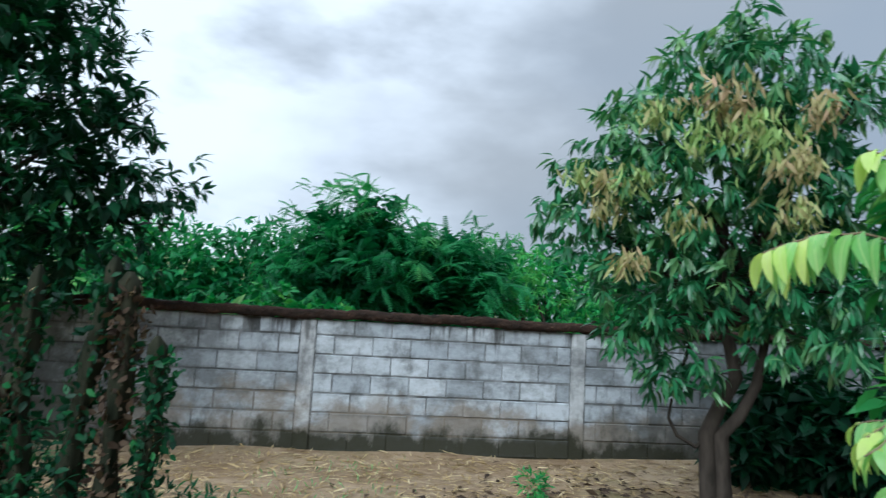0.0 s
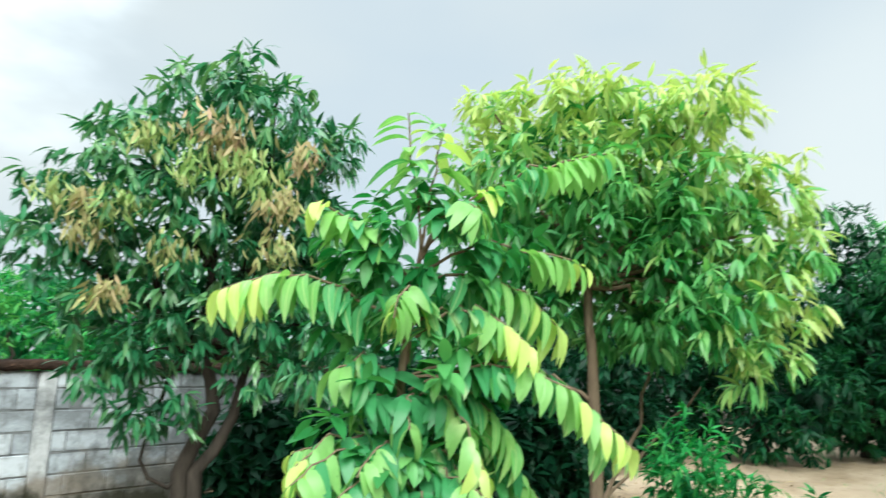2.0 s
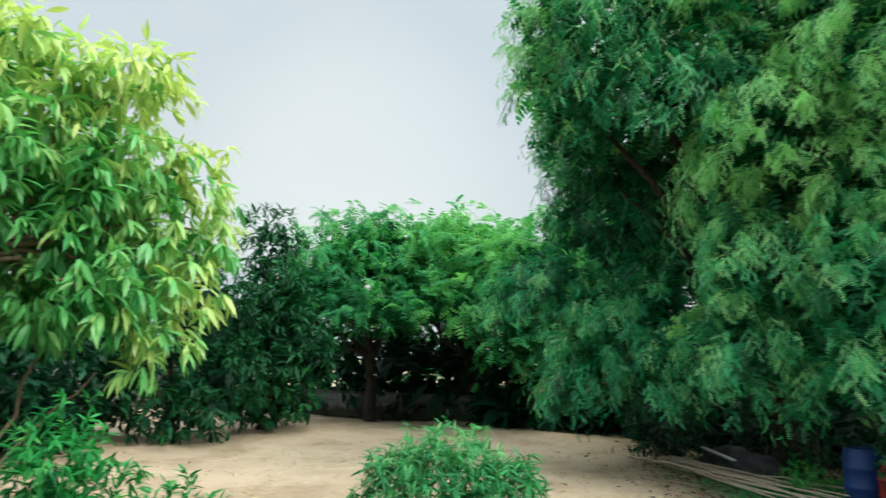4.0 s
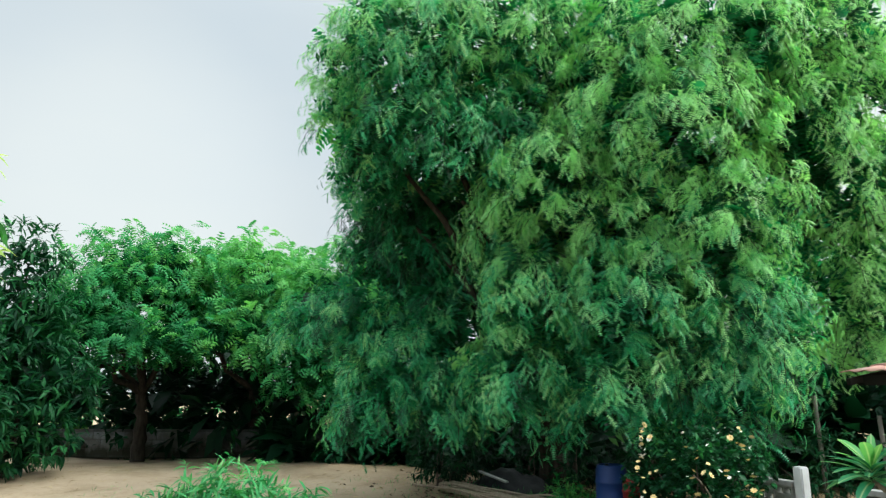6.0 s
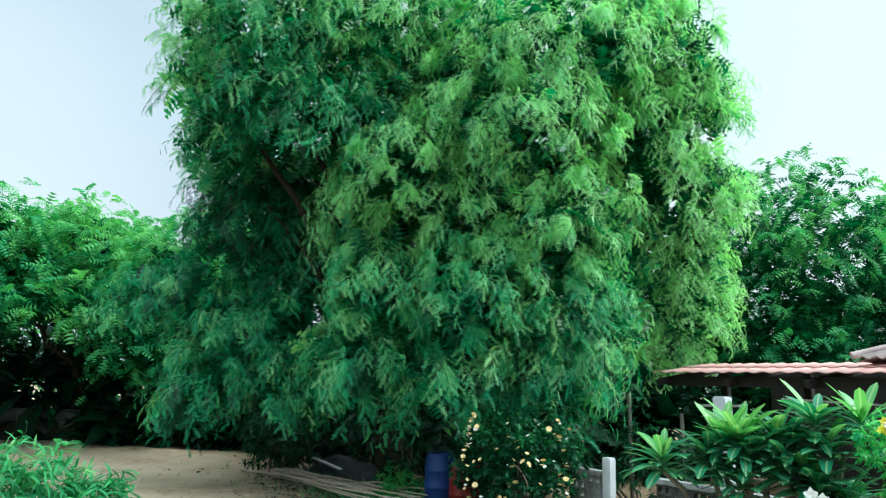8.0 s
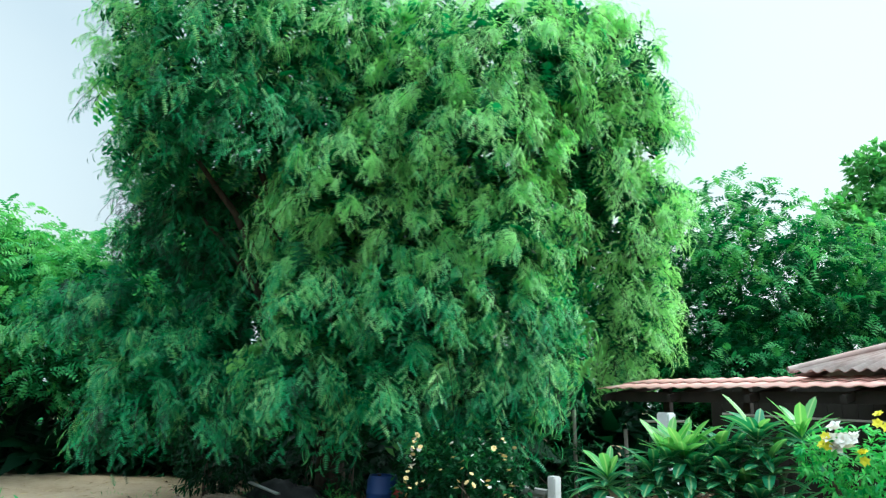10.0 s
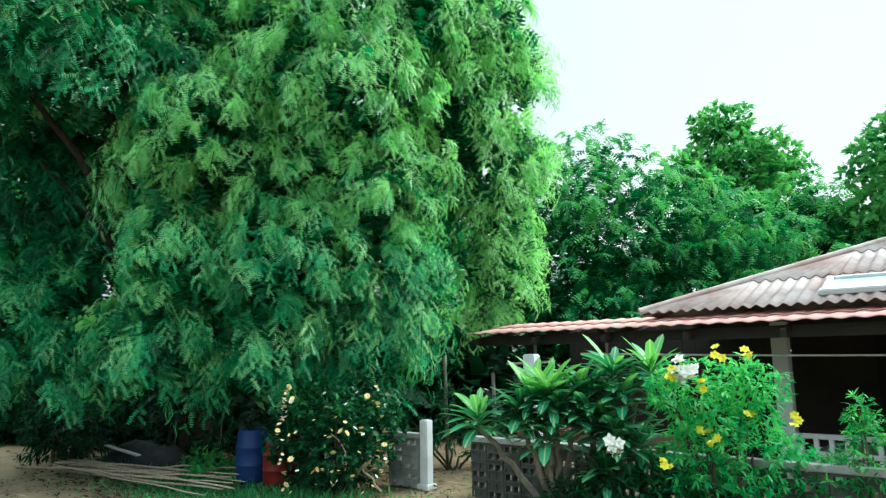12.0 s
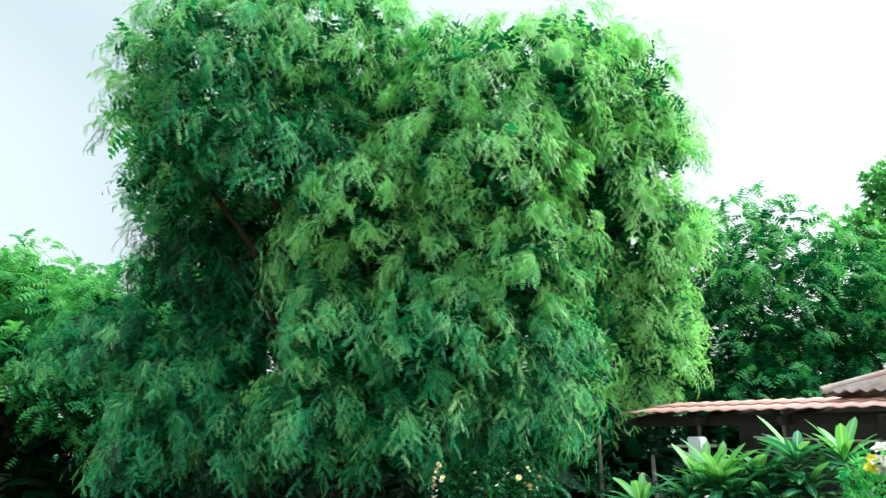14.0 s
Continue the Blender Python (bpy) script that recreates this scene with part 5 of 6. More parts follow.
def make_annona():
    """A young custard apple tree: arching branches with large leaves in two rows."""
    t = thing("custard_apple_tree", 2.13, 1.9, 0, "young custard apple tree with large bright yellow-green leaves", "tree")
    o = np.array([2.13, 1.9, 0.0])
    ch = [tube(curve_path((2.13, 1.9, -0.03), (2.12, 1.9, 0.85), 0, 0.01, 8), np.linspace(0.024, 0.02, 8), 9),
          tube(curve_path((2.12, 1.9, 0.83), (2.07, 1.84, 1.5), 0, 0.01, 8), np.linspace(0.02, 0.015, 8), 9),
          tube(curve_path((2.07, 1.84, 1.48), (2.08, 1.77, 1.95), 0, 0.01, 8), np.linspace(0.015, 0.009, 8), 8)]
    # (start, end, bow, leaves, share of young leaves towards the tip)
    upper = [((2.08, 1.82, 1.55), (1.48, 2.20, 1.70), 0.14, 20, 0.5), ((2.07, 1.82, 1.5), (1.98, 1.70, 1.66), 0.12, 12, 0.6), ((2.08, 1.78, 1.75), (2.55, 1.42, 1.58), 0.13, 18, 0.65),
             ((2.08, 1.80, 1.6), (2.34, 1.52, 1.54), 0.10, 15, 0.6), ((2.09, 1.84, 1.4), (2.84, 1.31, 1.12), 0.20, 24, 0.3), ((2.08, 1.84, 1.4), (2.44, 1.56, 1.12), 0.10, 20, 0.4),
             ((2.11, 1.9, 1.0), (1.75, 2.08, 1.12), 0.08, 13, 0.55), ((2.12, 1.9, 0.95), (1.98, 1.9, 0.95), 0.06, 13, 0.7), ((2.12, 1.9, 0.7), (1.69, 2.16, 0.84), 0.08, 14, 0.6)]
    middle = [((2.08, 1.77, 1.9), (1.98, 1.76, 2.42), 0.0, 14, 0.5), ((2.08, 1.77, 1.9), (2.10, 1.68, 2.38), 0.0, 12, 0.5), ((2.08, 1.77, 1.85), (2.27, 1.57, 2.14), 0.06, 14, 0.6),
             ((2.1, 1.77, 1.9), (2.66, 1.25, 2.32), 0.10, 22, 0.3), ((2.07, 1.8, 1.7), (1.73, 1.99, 2.05), 0.06, 15, 0.6), ((2.12, 1.88, 0.9), (2.30, 1.76, 0.86), 0.08, 12, 0.2),
             ((2.07, 1.8, 1.75), (1.88, 1.9, 1.98), 0.04, 12, 0.3), ((2.08, 1.77, 1.8), (2.60, 1.36, 1.85), 0.10, 16, 0.35), ((2.1, 1.86, 1.2), (2.62, 1.60, 0.92), 0.14, 16, 0.0)]
    outer = [((2.1, 1.84, 1.3), (1.82, 1.95, 1.42), 0.1, 12, 0.05), ((2.09, 1.84, 1.45), (2.25, 1.95, 1.75), 0.06, 12, 0.1), ((2.11, 1.88, 1.05), (1.66, 1.96, 1.08), 0.12, 16, 0.6),
             ((2.12, 1.88, 0.95), (1.80, 1.80, 0.96), 0.10, 14, 0.7), ((2.10, 1.84, 1.30), (2.16, 1.50, 1.06), 0.14, 18, 0.5), ((2.1, 1.84, 1.25), (1.95, 1.68, 1.22), 0.10, 14, 0.1),
             ((2.09, 1.8, 1.55), (2.32, 1.40, 1.50), 0.14, 18, 0.7), ((2.08, 1.8, 1.65), (1.84, 1.66, 1.60), 0.12, 14, 0.55), ((2.1, 1.84, 1.35), (2.52, 1.12, 1.16), 0.18, 22, 0.5)]
    lower = [((2.08, 1.78, 1.85), (2.06, 1.45, 1.98), 0.12, 14, 0.5), ((2.11, 1.88, 1.1), (2.2, 1.62, 0.98), 0.12, 14, 0.0), ((2.1, 1.86, 1.2), (1.86, 1.84, 1.3), 0.08, 12, 0.0),
             ((2.11, 1.87, 1.03), (1.60, 1.87, 1.05), 0.10, 12, 0.50), ((2.11, 1.87, 0.94), (1.62, 1.75, 0.96), 0.10, 12, 0.50), ((2.11, 1.87, 1.05), (1.78, 1.75, 1.07), 0.10, 12, 0.40),
             ((2.11, 1.87, 0.91), (1.53, 1.75, 0.93), 0.10, 12, 0.60), ((2.11, 1.87, 0.95), (2.14, 1.46, 0.97), 0.10, 12, 0.30), ((2.11, 1.87, 0.88), (1.96, 1.59, 0.90), 0.10, 12, 0.00)]
    branches = upper + middle + outer + lower
    variants = {}
    for mi, mat in enumerate((M_ANN_OLD, M_ANN_MID, M_ANN_NEW)):
        for k, (w, dr, fo) in enumerate(((0.34, 1.35, 0.10), (0.37, 1.05, 0.14), (0.32, 1.6, 0.08))):
            v, f = leaf_template(w, dr, fo, 7, 0.92, 0.6)
            variants[mi, k] = mesh_from("leaf", v, f, mat, smooth=True)
    made, extra = [], []
    for bi, (a, b, bow, n, young) in enumerate(branches):
        n = round(n * 1.5)
        path = curve_path(a, b, bow, 0.012, 12)
        ch.append(tube(path, np.linspace(0.007, 0.003, 12), 6))
        for i in range(n):
            s = 0.22 + 0.78 * (i + 0.5) / n
            p = np.array([np.interp(s, np.linspace(0, 1, 12), path[:, c]) for c in range(3)])
            q = np.array([np.interp(min(1, s + 0.08), np.linspace(0, 1, 12), path[:, c]) for c in range(3)])
            tang = q - p if s < 0.95 else path[-1] - path[-2]
            tang = tang / (np.linalg.norm(tang) + 1e-9)
            side = np.cross(tang, (0, 0, 1.0))
            side /= np.linalg.norm(side) + 1e-9
            sg = 1 if i % 2 else -1
            d = tang * 0.50 + side * sg * 0.80 + np.array([0, 0, -0.16]) + rng.normal(0, 0.10, 3)
            up = np.array([0, 0, 1.0]) + tang * 0.35 + rng.normal(0, 0.15, 3)
            leaf_tone = s * (0.64 + (0.80 if bi < 27 else 0.35) * young) + rng.normal(0, 0.10)
            mi = 2 if leaf_tone > 0.92 else 1 if leaf_tone > 0.55 else 0
            size = rng.uniform(0.14, 0.18) * (1.0 if bi < 20 else 0.82) * (0.85 if s > 0.93 else 1.0)
            made.append((p - o, d, up, mi, size))
    for p, d, up, mi, size in made[:300]:
        r = frames_for(d[None], up[None])[0]
        m = Matrix.LocRotScale(Vector(p), Matrix(r.tolist()).to_quaternion(), Vector((size, size, size)))
        piece("leaf", variants[mi, int(rng.integers(3))], t, m)
    for p, d, up, mi, size in made[300:]:
        r = frames_for(d[None], up[None])[0]
        lv, lf = leaf_template(0.35, 1.3, 0.1, 6, 0.92, 0.6)
        extra.append((mi, (lv @ r.T) * size + p, lf))
    for mi, mat in enumerate((M_ANN_OLD, M_ANN_MID, M_ANN_NEW)):
        some = [(v, f) for m, v, f in extra if m == mi]
        if some:
            v, f = joined(some)
            tagged(piece("leaves", mesh_from("leaves", v, f, mat, smooth=True), t), kind="stuff")
    v, f = joined(ch)
    piece("trunk", mesh_from("trunk", v - o, f, M_BARK_BROWN, smooth=True), t)
    lobes = [(2.13, 1.95, 1.9, 0.36, 0.36, 0.3), (2.2, 1.9, 1.5, 0.4, 0.4, 0.35), (2.15, 1.9, 1.1, 0.35, 0.35, 0.3), (2.35, 1.75, 1.85, 0.32, 0.32, 0.3)]
    cv, cf, ct = broad_crown(lobes, 190, 6, 0.13, leaf_template(0.40, 0.5, 0.12, 4), tones_of(0.30, 0.18), 0.3, 0.7)
    c = piece("inner_leaves", mesh_from("inner_leaves", cv - o, cf, M_MANGO2, ct), t)
    tagged(c, kind="stuff")


def make_shrub(name, x, y, lobes, clusters, per, length, label, mat, tone, template=None, top=0.15, droop=0.3, vary=0.16):
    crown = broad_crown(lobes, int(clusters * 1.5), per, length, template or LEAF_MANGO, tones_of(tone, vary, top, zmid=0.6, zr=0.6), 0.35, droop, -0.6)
    ch = [tube(curve_path((x + 0.05 * math.cos(k), y + 0.05 * math.sin(k), -0.03), l[:3], 0, 0.03, 6), np.linspace(0.018, 0.006, 6), 6) for k, l in enumerate(lobes * 2)]
    return tree(name, x, y, label, M_BARK, joined(ch), crown, mat, "", "shrub")


def make_shrubs():
    make_shrub("garden_shrub", 3.7, 1.4, [(3.68, 1.42, 0.96, 0.22, 0.22, 0.26), (3.76, 1.30, 0.72, 0.28, 0.28, 0.30), (3.72, 1.42, 0.42, 0.34, 0.34, 0.34), (3.95, 1.12, 0.32, 0.26, 0.26, 0.3), (4.1, 1.0, 0.5, 0.3, 0.3, 0.35)], 520, 8, 0.085, "leafy green shrub growing by the young mango tree", M_BUSH, 0.28)
    make_shrub("garden_shrub", 3.3, 1.35, [(3.3, 1.35, 0.25, 0.32, 0.32, 0.34), (3.55, 1.1, 0.18, 0.25, 0.25, 0.28)], 60, 8, 0.14, "low leafy green shrub at the custard apple's foot", M_BUSH, 0.55)
    # the grassy mound in the open yard
    lobes = [(6.95, -0.62, 0.28, 0.55, 0.55, 0.55), (7.05, -0.15, 0.2, 0.4, 0.4, 0.42), (6.85, -1.15, 0.2, 0.45, 0.45, 0.45)]
    make_shrub("bamboo_grass_clump", 6.95, -0.65, lobes, 560, 8, 0.155, "mound of long-bladed green grass in the bare yard", M_GRASS, 0.38, leaf_template(0.16, 0.9, 0.06, 3), 0.3, 0.4)
    make_shrub("weed_plant", 1.55, 5.3, [(1.55, 5.3, 0.12, 0.13, 0.13, 0.16)], 22, 6, 0.09, "small green weed on the straw-strewn ground", M_BUSH, 0.55)
    make_shrub("weed_plant", -0.75, 3.75, [(-0.75, 3.75, 0.2, 0.35, 0.3, 0.28), (-1.2, 3.5, 0.22, 0.4, 0.3, 0.3), (-0.6, 3.6, 0.12, 0.3, 0.25, 0.2), (-1.5, 3.4, 0.4, 0.35, 0.25, 0.45)], 200, 7, 0.08, "low dark weeds around the cactus stems", M_DARK, 0.7)
    make_shrub("weed_plant", -1.85, 3.75, [(-1.85, 3.75, 0.6, 0.28, 0.2, 0.6), (-1.55, 3.85, 0.3, 0.3, 0.25, 0.35), (-2.1, 3.8, 0.9, 0.25, 0.2, 0.5)], 210, 7, 0.08, "tall dark weeds crowding the cactus clump", M_DARK, 0.35)
    make_shrub("weed_plant", -1.1, 3.25, [(-1.35, 3.2, 0.2, 0.4, 0.2, 0.3), (-0.85, 3.25, 0.16, 0.35, 0.2, 0.24), (-1.75, 3.3, 0.3, 0.3, 0.2, 0.4)], 240, 7, 0.075, "dark tangled weeds at the foot of the cactus stems", M_DARK, 0.45)
    # rose bush by the fence
    t = make_shrub("rose_bush", 6.3, -5.45, [(6.3, -5.4, 0.75, 0.55, 0.5, 0.5), (6.7, -5.2, 0.6, 0.4, 0.4, 0.5), (5.95, -5.6, 0.6, 0.42, 0.35, 0.5), (6.3, -5.35, 0.3, 0.6, 0.45, 0.35), (6.0, -5.2, 0.55, 0.4, 0.35, 0.45)], 560, 7, 0.078,
                   "dark green rose bush covered in pale yellow and peach flowers", M_DARK, 0.5, LEAF_ROUND)
    me = flower_mesh(0.028, M_PETAL_P, 7)
    me2 = flower_mesh(0.024, M_PETAL_W, 6)
    for k in range(105):
        a, h = rng.uniform(0.9, 3.7), rng.uniform(0.06, 1.12)
        r = 0.80 - 0.22 * abs(h - 0.55) + 0.08 * math.sin(5 * a)
        x, y = 0.0 + math.cos(a) * r, 0.05 + r * math.sin(a) * 0.8
        x, y = x * 0.95, y
        m = pose(x, y + 0.02, h, rng.uniform(-60, 10), rng.uniform(-40, 40), rng.uniform(0, 360)) @ Matrix.Scale(rng.uniform(0.7, 1.5), 4)
        piece("flower", me if k % 3 else me2, t, m)


def flower_mesh(r, mat, petals=5):
    v, f = leaf_template(0.75, 0.2, 0.15, 3)
    n = petals
    a = np.arange(n) * 2 * np.pi / n
    d = np.stack([np.cos(a), np.sin(a), np.full(n, 0.45)], 1)
    fv, ff, _ = scatter((v, f), np.zeros((n, 3)), frames_for(d, np.tile([0, 0, 1.0], (n, 1))), np.full(n, r), np.zeros(n))
    d2 = np.stack([np.cos(a + 0.5), np.sin(a + 0.5), np.full(n, 1.2)], 1)
    gv, gf, _ = scatter((v, f), np.zeros((n, 3)), frames_for(d2, np.tile([0, 0, 1.0], (n, 1))), np.full(n, r * 0.7), np.zeros(n))
    return mesh_from("flower", np.concatenate([fv, gv]), np.concatenate([ff, gf + len(fv)]), mat)


def make_cacti():
    """Tall ribbed cactus stems in the near corner."""
    for k, (x, y, h, r, lean) in enumerate([(-1.62, 3.45, 1.05, 0.075, 3), (-1.46, 3.42, 1.56, 0.07, -2), (-1.28, 3.40, 1.62, 0.075, 4), (-1.05, 3.38, 1.55, 0.075, -1), (-0.93, 3.33, 1.25, 0.06, 2), (-1.78, 3.6, 1.5, 0.08, -3)]):
        t = thing("cactus_column", x, y, 0, "tall dark weathered cactus stem with knobbly ribs", "cactus", "cactus clump")
        r = r * 0.56
        n, s = 30, 15
        v = np.zeros((n, s, 3))
        for i in range(n):
            u = i / (n - 1)
            rad = r * (1 + 0.18 * math.sin(u * 17 + k) + 0.1 * math.sin(u * 41 + 2 * k)) * (1 if u < 0.95 else math.sqrt(max(0.08, 1 - ((u - 0.95) / 0.05) ** 2)))
            for j in range(s):
                a = 2 * math.pi * j / s
                q = rad * (1 + 0.2 * math.cos(5 * a))
                v[i, j] = (q * math.cos(a) + math.tan(radians(lean)) * u * h + 0.02 * math.sin(u * 6 + k), q * math.sin(a), u * h)
        i = np.arange(n - 1)[:, None] * s
        j = np.arange(s)[None]
        f = np.stack([i + j, i + (j + 1) % s, i + s + (j + 1) % s, i + s + j], -1).reshape(-1, 4)
        piece("stem", mesh_from("stem", v.reshape(-1, 3), f, M_CACTUS, smooth=True), t)
        m = 120
        u, jj = rng.random(m), rng.integers(0, 5, m)
        p = v[(u * (n - 2)).astype(int), (jj * 3)]
        d = np.stack([np.cos(2 * np.pi * jj / 5), np.sin(2 * np.pi * jj / 5), np.full(m, 0.2)], 1) + rng.normal(0, 0.5, (m, 3))
        sv, sf, st = scatter(leaf_template(0.12, 0.0, 0.0, 2), p, frames_for(d, np.tile([0, 0, 1.0], (m, 1))), rng.uniform(0.02, 0.04, m), rng.random(m))
        piece("spines", mesh_from("spines", sv, sf, M_STRAW, st), t)
        m = 600
        u, jj = rng.random(m) ** 0.7, rng.integers(0, s, m)
        p = v[(u * (n - 2)).astype(int), jj] + rng.normal(0, 0.035, (m, 3))
        d = rng.normal(0, 1, (m, 3)) - np.array([0, 0, 0.6])
        sv, sf, st = scatter(LEAF_ROUND, p, frames_for(d, rng.normal(0, 1, (m, 3))), rng.uniform(0.025, 0.075, m), np.clip(rng.normal(0.25, 0.25, m), 0, 1))
        piece("clinging_leaves", mesh_from("clinging_leaves", sv, sf, M_DARK if k % 3 else M_DEAD, st), t, None, "withered leaves and creeper on the stem")


# ---- under the large tamarind ----
def make_barrel(x, y, r, h, mat, label):
    t = thing("plastic_barrel", x, y, 0, label, "barrel", "barrels under the tree")
    prof = [(0.0, 0.01), (0.92, 0.01), (0.96, 0.03), (1.0, 0.15), (1.0, 0.30), (1.04, 0.32), (1.04, 0.35), (1.0, 0.37), (1.01, 0.63), (1.05, 0.65), (1.05, 0.68), (1.01, 0.70), (0.98, 0.9), (0.9, 0.97), (0.88, 1.0), (0.8, 1.0), (0.8, 0.97), (0.0, 0.965)]
    s = 28
    v = [(r * a * math.cos(2 * math.pi * j / s), r * a * math.sin(2 * math.pi * j / s), h * b) for a, b in prof for j in range(s)]
    f = [(i * s + j, i * s + (j + 1) % s, (i + 1) * s + (j + 1) % s, (i + 1) * s + j) for i in range(len(prof) - 1) for j in range(s)]
    piece("body", mesh_from("body", v, f, mat, smooth=True), t)
    bm = bmesh.new()
    bmesh.ops.create_cone(bm, cap_ends=True, segments=12, radius1=r * 0.12, radius2=r * 0.12, depth=0.03, matrix=Matrix.Translation((r * 0.45, 0, h * 0.975)))
    part("bung", bm, M_TARP, t)


def make_stick(a, b, r, label, group, wob=0.03):
    t = thing("dry_branch", a[0], a[1], 0, label, "branch", group)
    p = curve_path(a, b, 0, wob, 10)
    v, f = tube(p, np.linspace(r, r * 0.45, 10), 7)
    piece("stem", mesh_from("stem", v - np.array([a[0], a[1], 0]), f, M_TWIG, smooth=True), t)


def make_under_tree():
    make_barrel(7.52, -5.15, 0.19, 0.60, M_BLUE, "blue plastic barrel on the ground under the tamarind")
    make_barrel(7.12, -5.25, 0.19, 0.50, M_RED, "red plastic barrel standing beside the blue one")
    for k in range(15):
        a = np.array([10.3, -4.12, 0.05]) + rng.normal(0, 0.18, 3) * np.array([1, 1, 0]) + np.array([0, 0, 0.02 * (k % 5)])
        b = np.array([7.7, -4.62, 0.05]) + rng.normal(0, 0.30, 3) * np.array([1.4, 1, 0]) + np.array([0, 0, 0.03 * (k % 4)])
        make_stick(a, b, rng.uniform(0.012, 0.022), "dry pale stripped branch lying on a heap", "heap of cut branches", 0.012)
    make_stick((5.75, -5.55, 0.02), (6.15, -5.2, 0.62), 0.014, "dry pale stick leaning against the rose bush", "", 0.02)
    # dark heap beneath a sheet
    t = thing("covered_heap", 10.0, -5.05, 0, "low heap under a dark grey sheet beneath the tree", "heap")
    n = 26
    g = np.linspace(-1, 1, n)
    X, Y = np.meshgrid(g, g, indexing="ij")
    rr = np.sqrt(X**2 + Y**2)
    Z = 0.30 * np.clip(1 - rr**2.5, 0, 1) * (1 + 0.25 * np.sin(5 * X + 2) * np.sin(4 * Y)) - 0.02 + 0.02 * rng.normal(size=X.shape)
    v = np.stack([0.95 * X, 0.6 * Y, np.maximum(Z, -0.02)], -1).reshape(-1, 3)
    a = (np.arange(n - 1)[:, None] * n + np.arange(n - 1)[None]).ravel()
    piece("sheet", mesh_from("sheet", v, np.stack([a, a + n, a + n + 1, a + 1], -1), M_TARP, smooth=True), t)
    bm = bmesh.new()
    box_into(bm, (-0.2, 0.42, 0.24), (0.7, 0.07, 0.02), 0.004, pose(0, 0, 0, 0, -8, 12))
    part("plank", bm, M_WHITE, t, "pale weathered plank")
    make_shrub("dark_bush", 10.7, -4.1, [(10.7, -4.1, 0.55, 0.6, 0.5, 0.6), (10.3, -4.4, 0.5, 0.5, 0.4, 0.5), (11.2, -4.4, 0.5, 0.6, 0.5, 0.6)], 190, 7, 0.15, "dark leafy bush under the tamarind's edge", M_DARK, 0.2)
    # bushes added to fill the shaded dark beneath the tamarind
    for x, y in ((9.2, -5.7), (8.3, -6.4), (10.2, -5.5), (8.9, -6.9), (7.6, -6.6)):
        make_shrub("dark_bush", x, y, [(x, y, 0.5, 0.6, 0.5, 0.55), (x + 0.4, y - 0.3, 0.6, 0.5, 0.5, 0.6)], 80, 7, 0.15, "dark leafy bush added to fill the shade under the tamarind", M_DARK, 0.25)
    make_shrub("weed_plant", 8.3, -5.0, [(8.3, -5.0, 0.15, 0.4, 0.3, 0.22), (7.9, -4.7, 0.08, 0.3, 0.2, 0.14)], 110, 6, 0.1, "green weeds at the edge of the branch heap", M_BUSH, 0.55)


# ---- fence ----
FENCE_Y = -6.0


def make_fence():
    # white-washed gate posts and the plain panel between bush and post
    for x, h, w in ((5.51, 0.73, 0.11), (4.20, 1.42, 0.13), (1.05, 0.75, 0.12)):
        t = thing("fence_post", x, FENCE_Y if x != 4.20 else FENCE_Y - 0.14, 0, "white-painted concrete fence post" if h < 1 else "tall white-painted concrete post rising among the plumerias", "post", "fence posts")
        bm = bmesh.new()
        box_into(bm, (0, 0, h / 2 - 0.02), (w, w, h + 0.04), 0.012)
        box_into(bm, (0, 0, 0.03), (w * 1.5, w * 1.5, 0.06), 0.01)
        part("shaft", bm, M_WHITE, t)
    make_vent_wall(5.60, 6.05, 0.58, "short low wall of grey vent blocks beside the white post", M_VENT)
    make_vent_wall(0.2, 4.86, 0.60, "low garden wall of mossy dark pierced vent blocks", M_FENCE)
    # earth bank seen through the gap
    bm = bmesh.new()
    box_into(bm, (5.2, -9.2, 0.16), (2.6, 0.12, 0.36), 0.02)
    b = part("low_step", bm, painted("brown_render", (0.22, 0.16, 0.115), 0.9, (0.12, 0.085, 0.06), 0.6, 3.0), None)
    tagged(b, "low brown rendered step before the shed", "step", "", "structure")


def make_vent_wall(x0, x1, h, label, mat):
    t = thing("vent_block_wall", x0, FENCE_Y, 0, label, "fence wall", "fence")
    cell = 0.2
    n = max(1, round((x1 - x0) / cell))
    cell = (x1 - x0) / n
    bm = bmesh.new()
    box_into(bm, ((x1 - x0) / 2, 0, h - 0.025), (x1 - x0 + 0.04, 0.13, 0.05), 0.008)
    part("capping", bm, M_CAP, t, "pale concrete capping")
    # one pierced block, a frame with two slots and a bar
    bm = bmesh.new()
    e = 0.022
    hh = (h - 0.05) / 3
    for zc in (-hh / 2 + e / 2 + 0.002, 0.0, hh / 2 - e / 2 - 0.002):
        box_into(bm, (0, 0, zc), (cell - 0.006, 0.085, e), 0.003)
    for xc in (-cell / 2 + e / 2 + 0.003, 0.0, cell / 2 - e / 2 - 0.003):
        box_into(bm, (xc, 0, 0), (e, 0.080, hh - 0.008), 0.003)
    box_into(bm, (0, 0.012, -hh * 0.25), (cell - 0.01, 0.03, hh * 0.42))
    me = bpy.data.meshes.new("vent_block")
    bm.to_mesh(me)
    bm.free()
    me.materials.append(mat)
    for r in range(3):
        for k in range(n):
            piece("vent_block", me, t, pose(cell * (k + 0.5), 0, hh * (r + 0.5), 0, 180 if (k + r) % 2 else 0, 0))


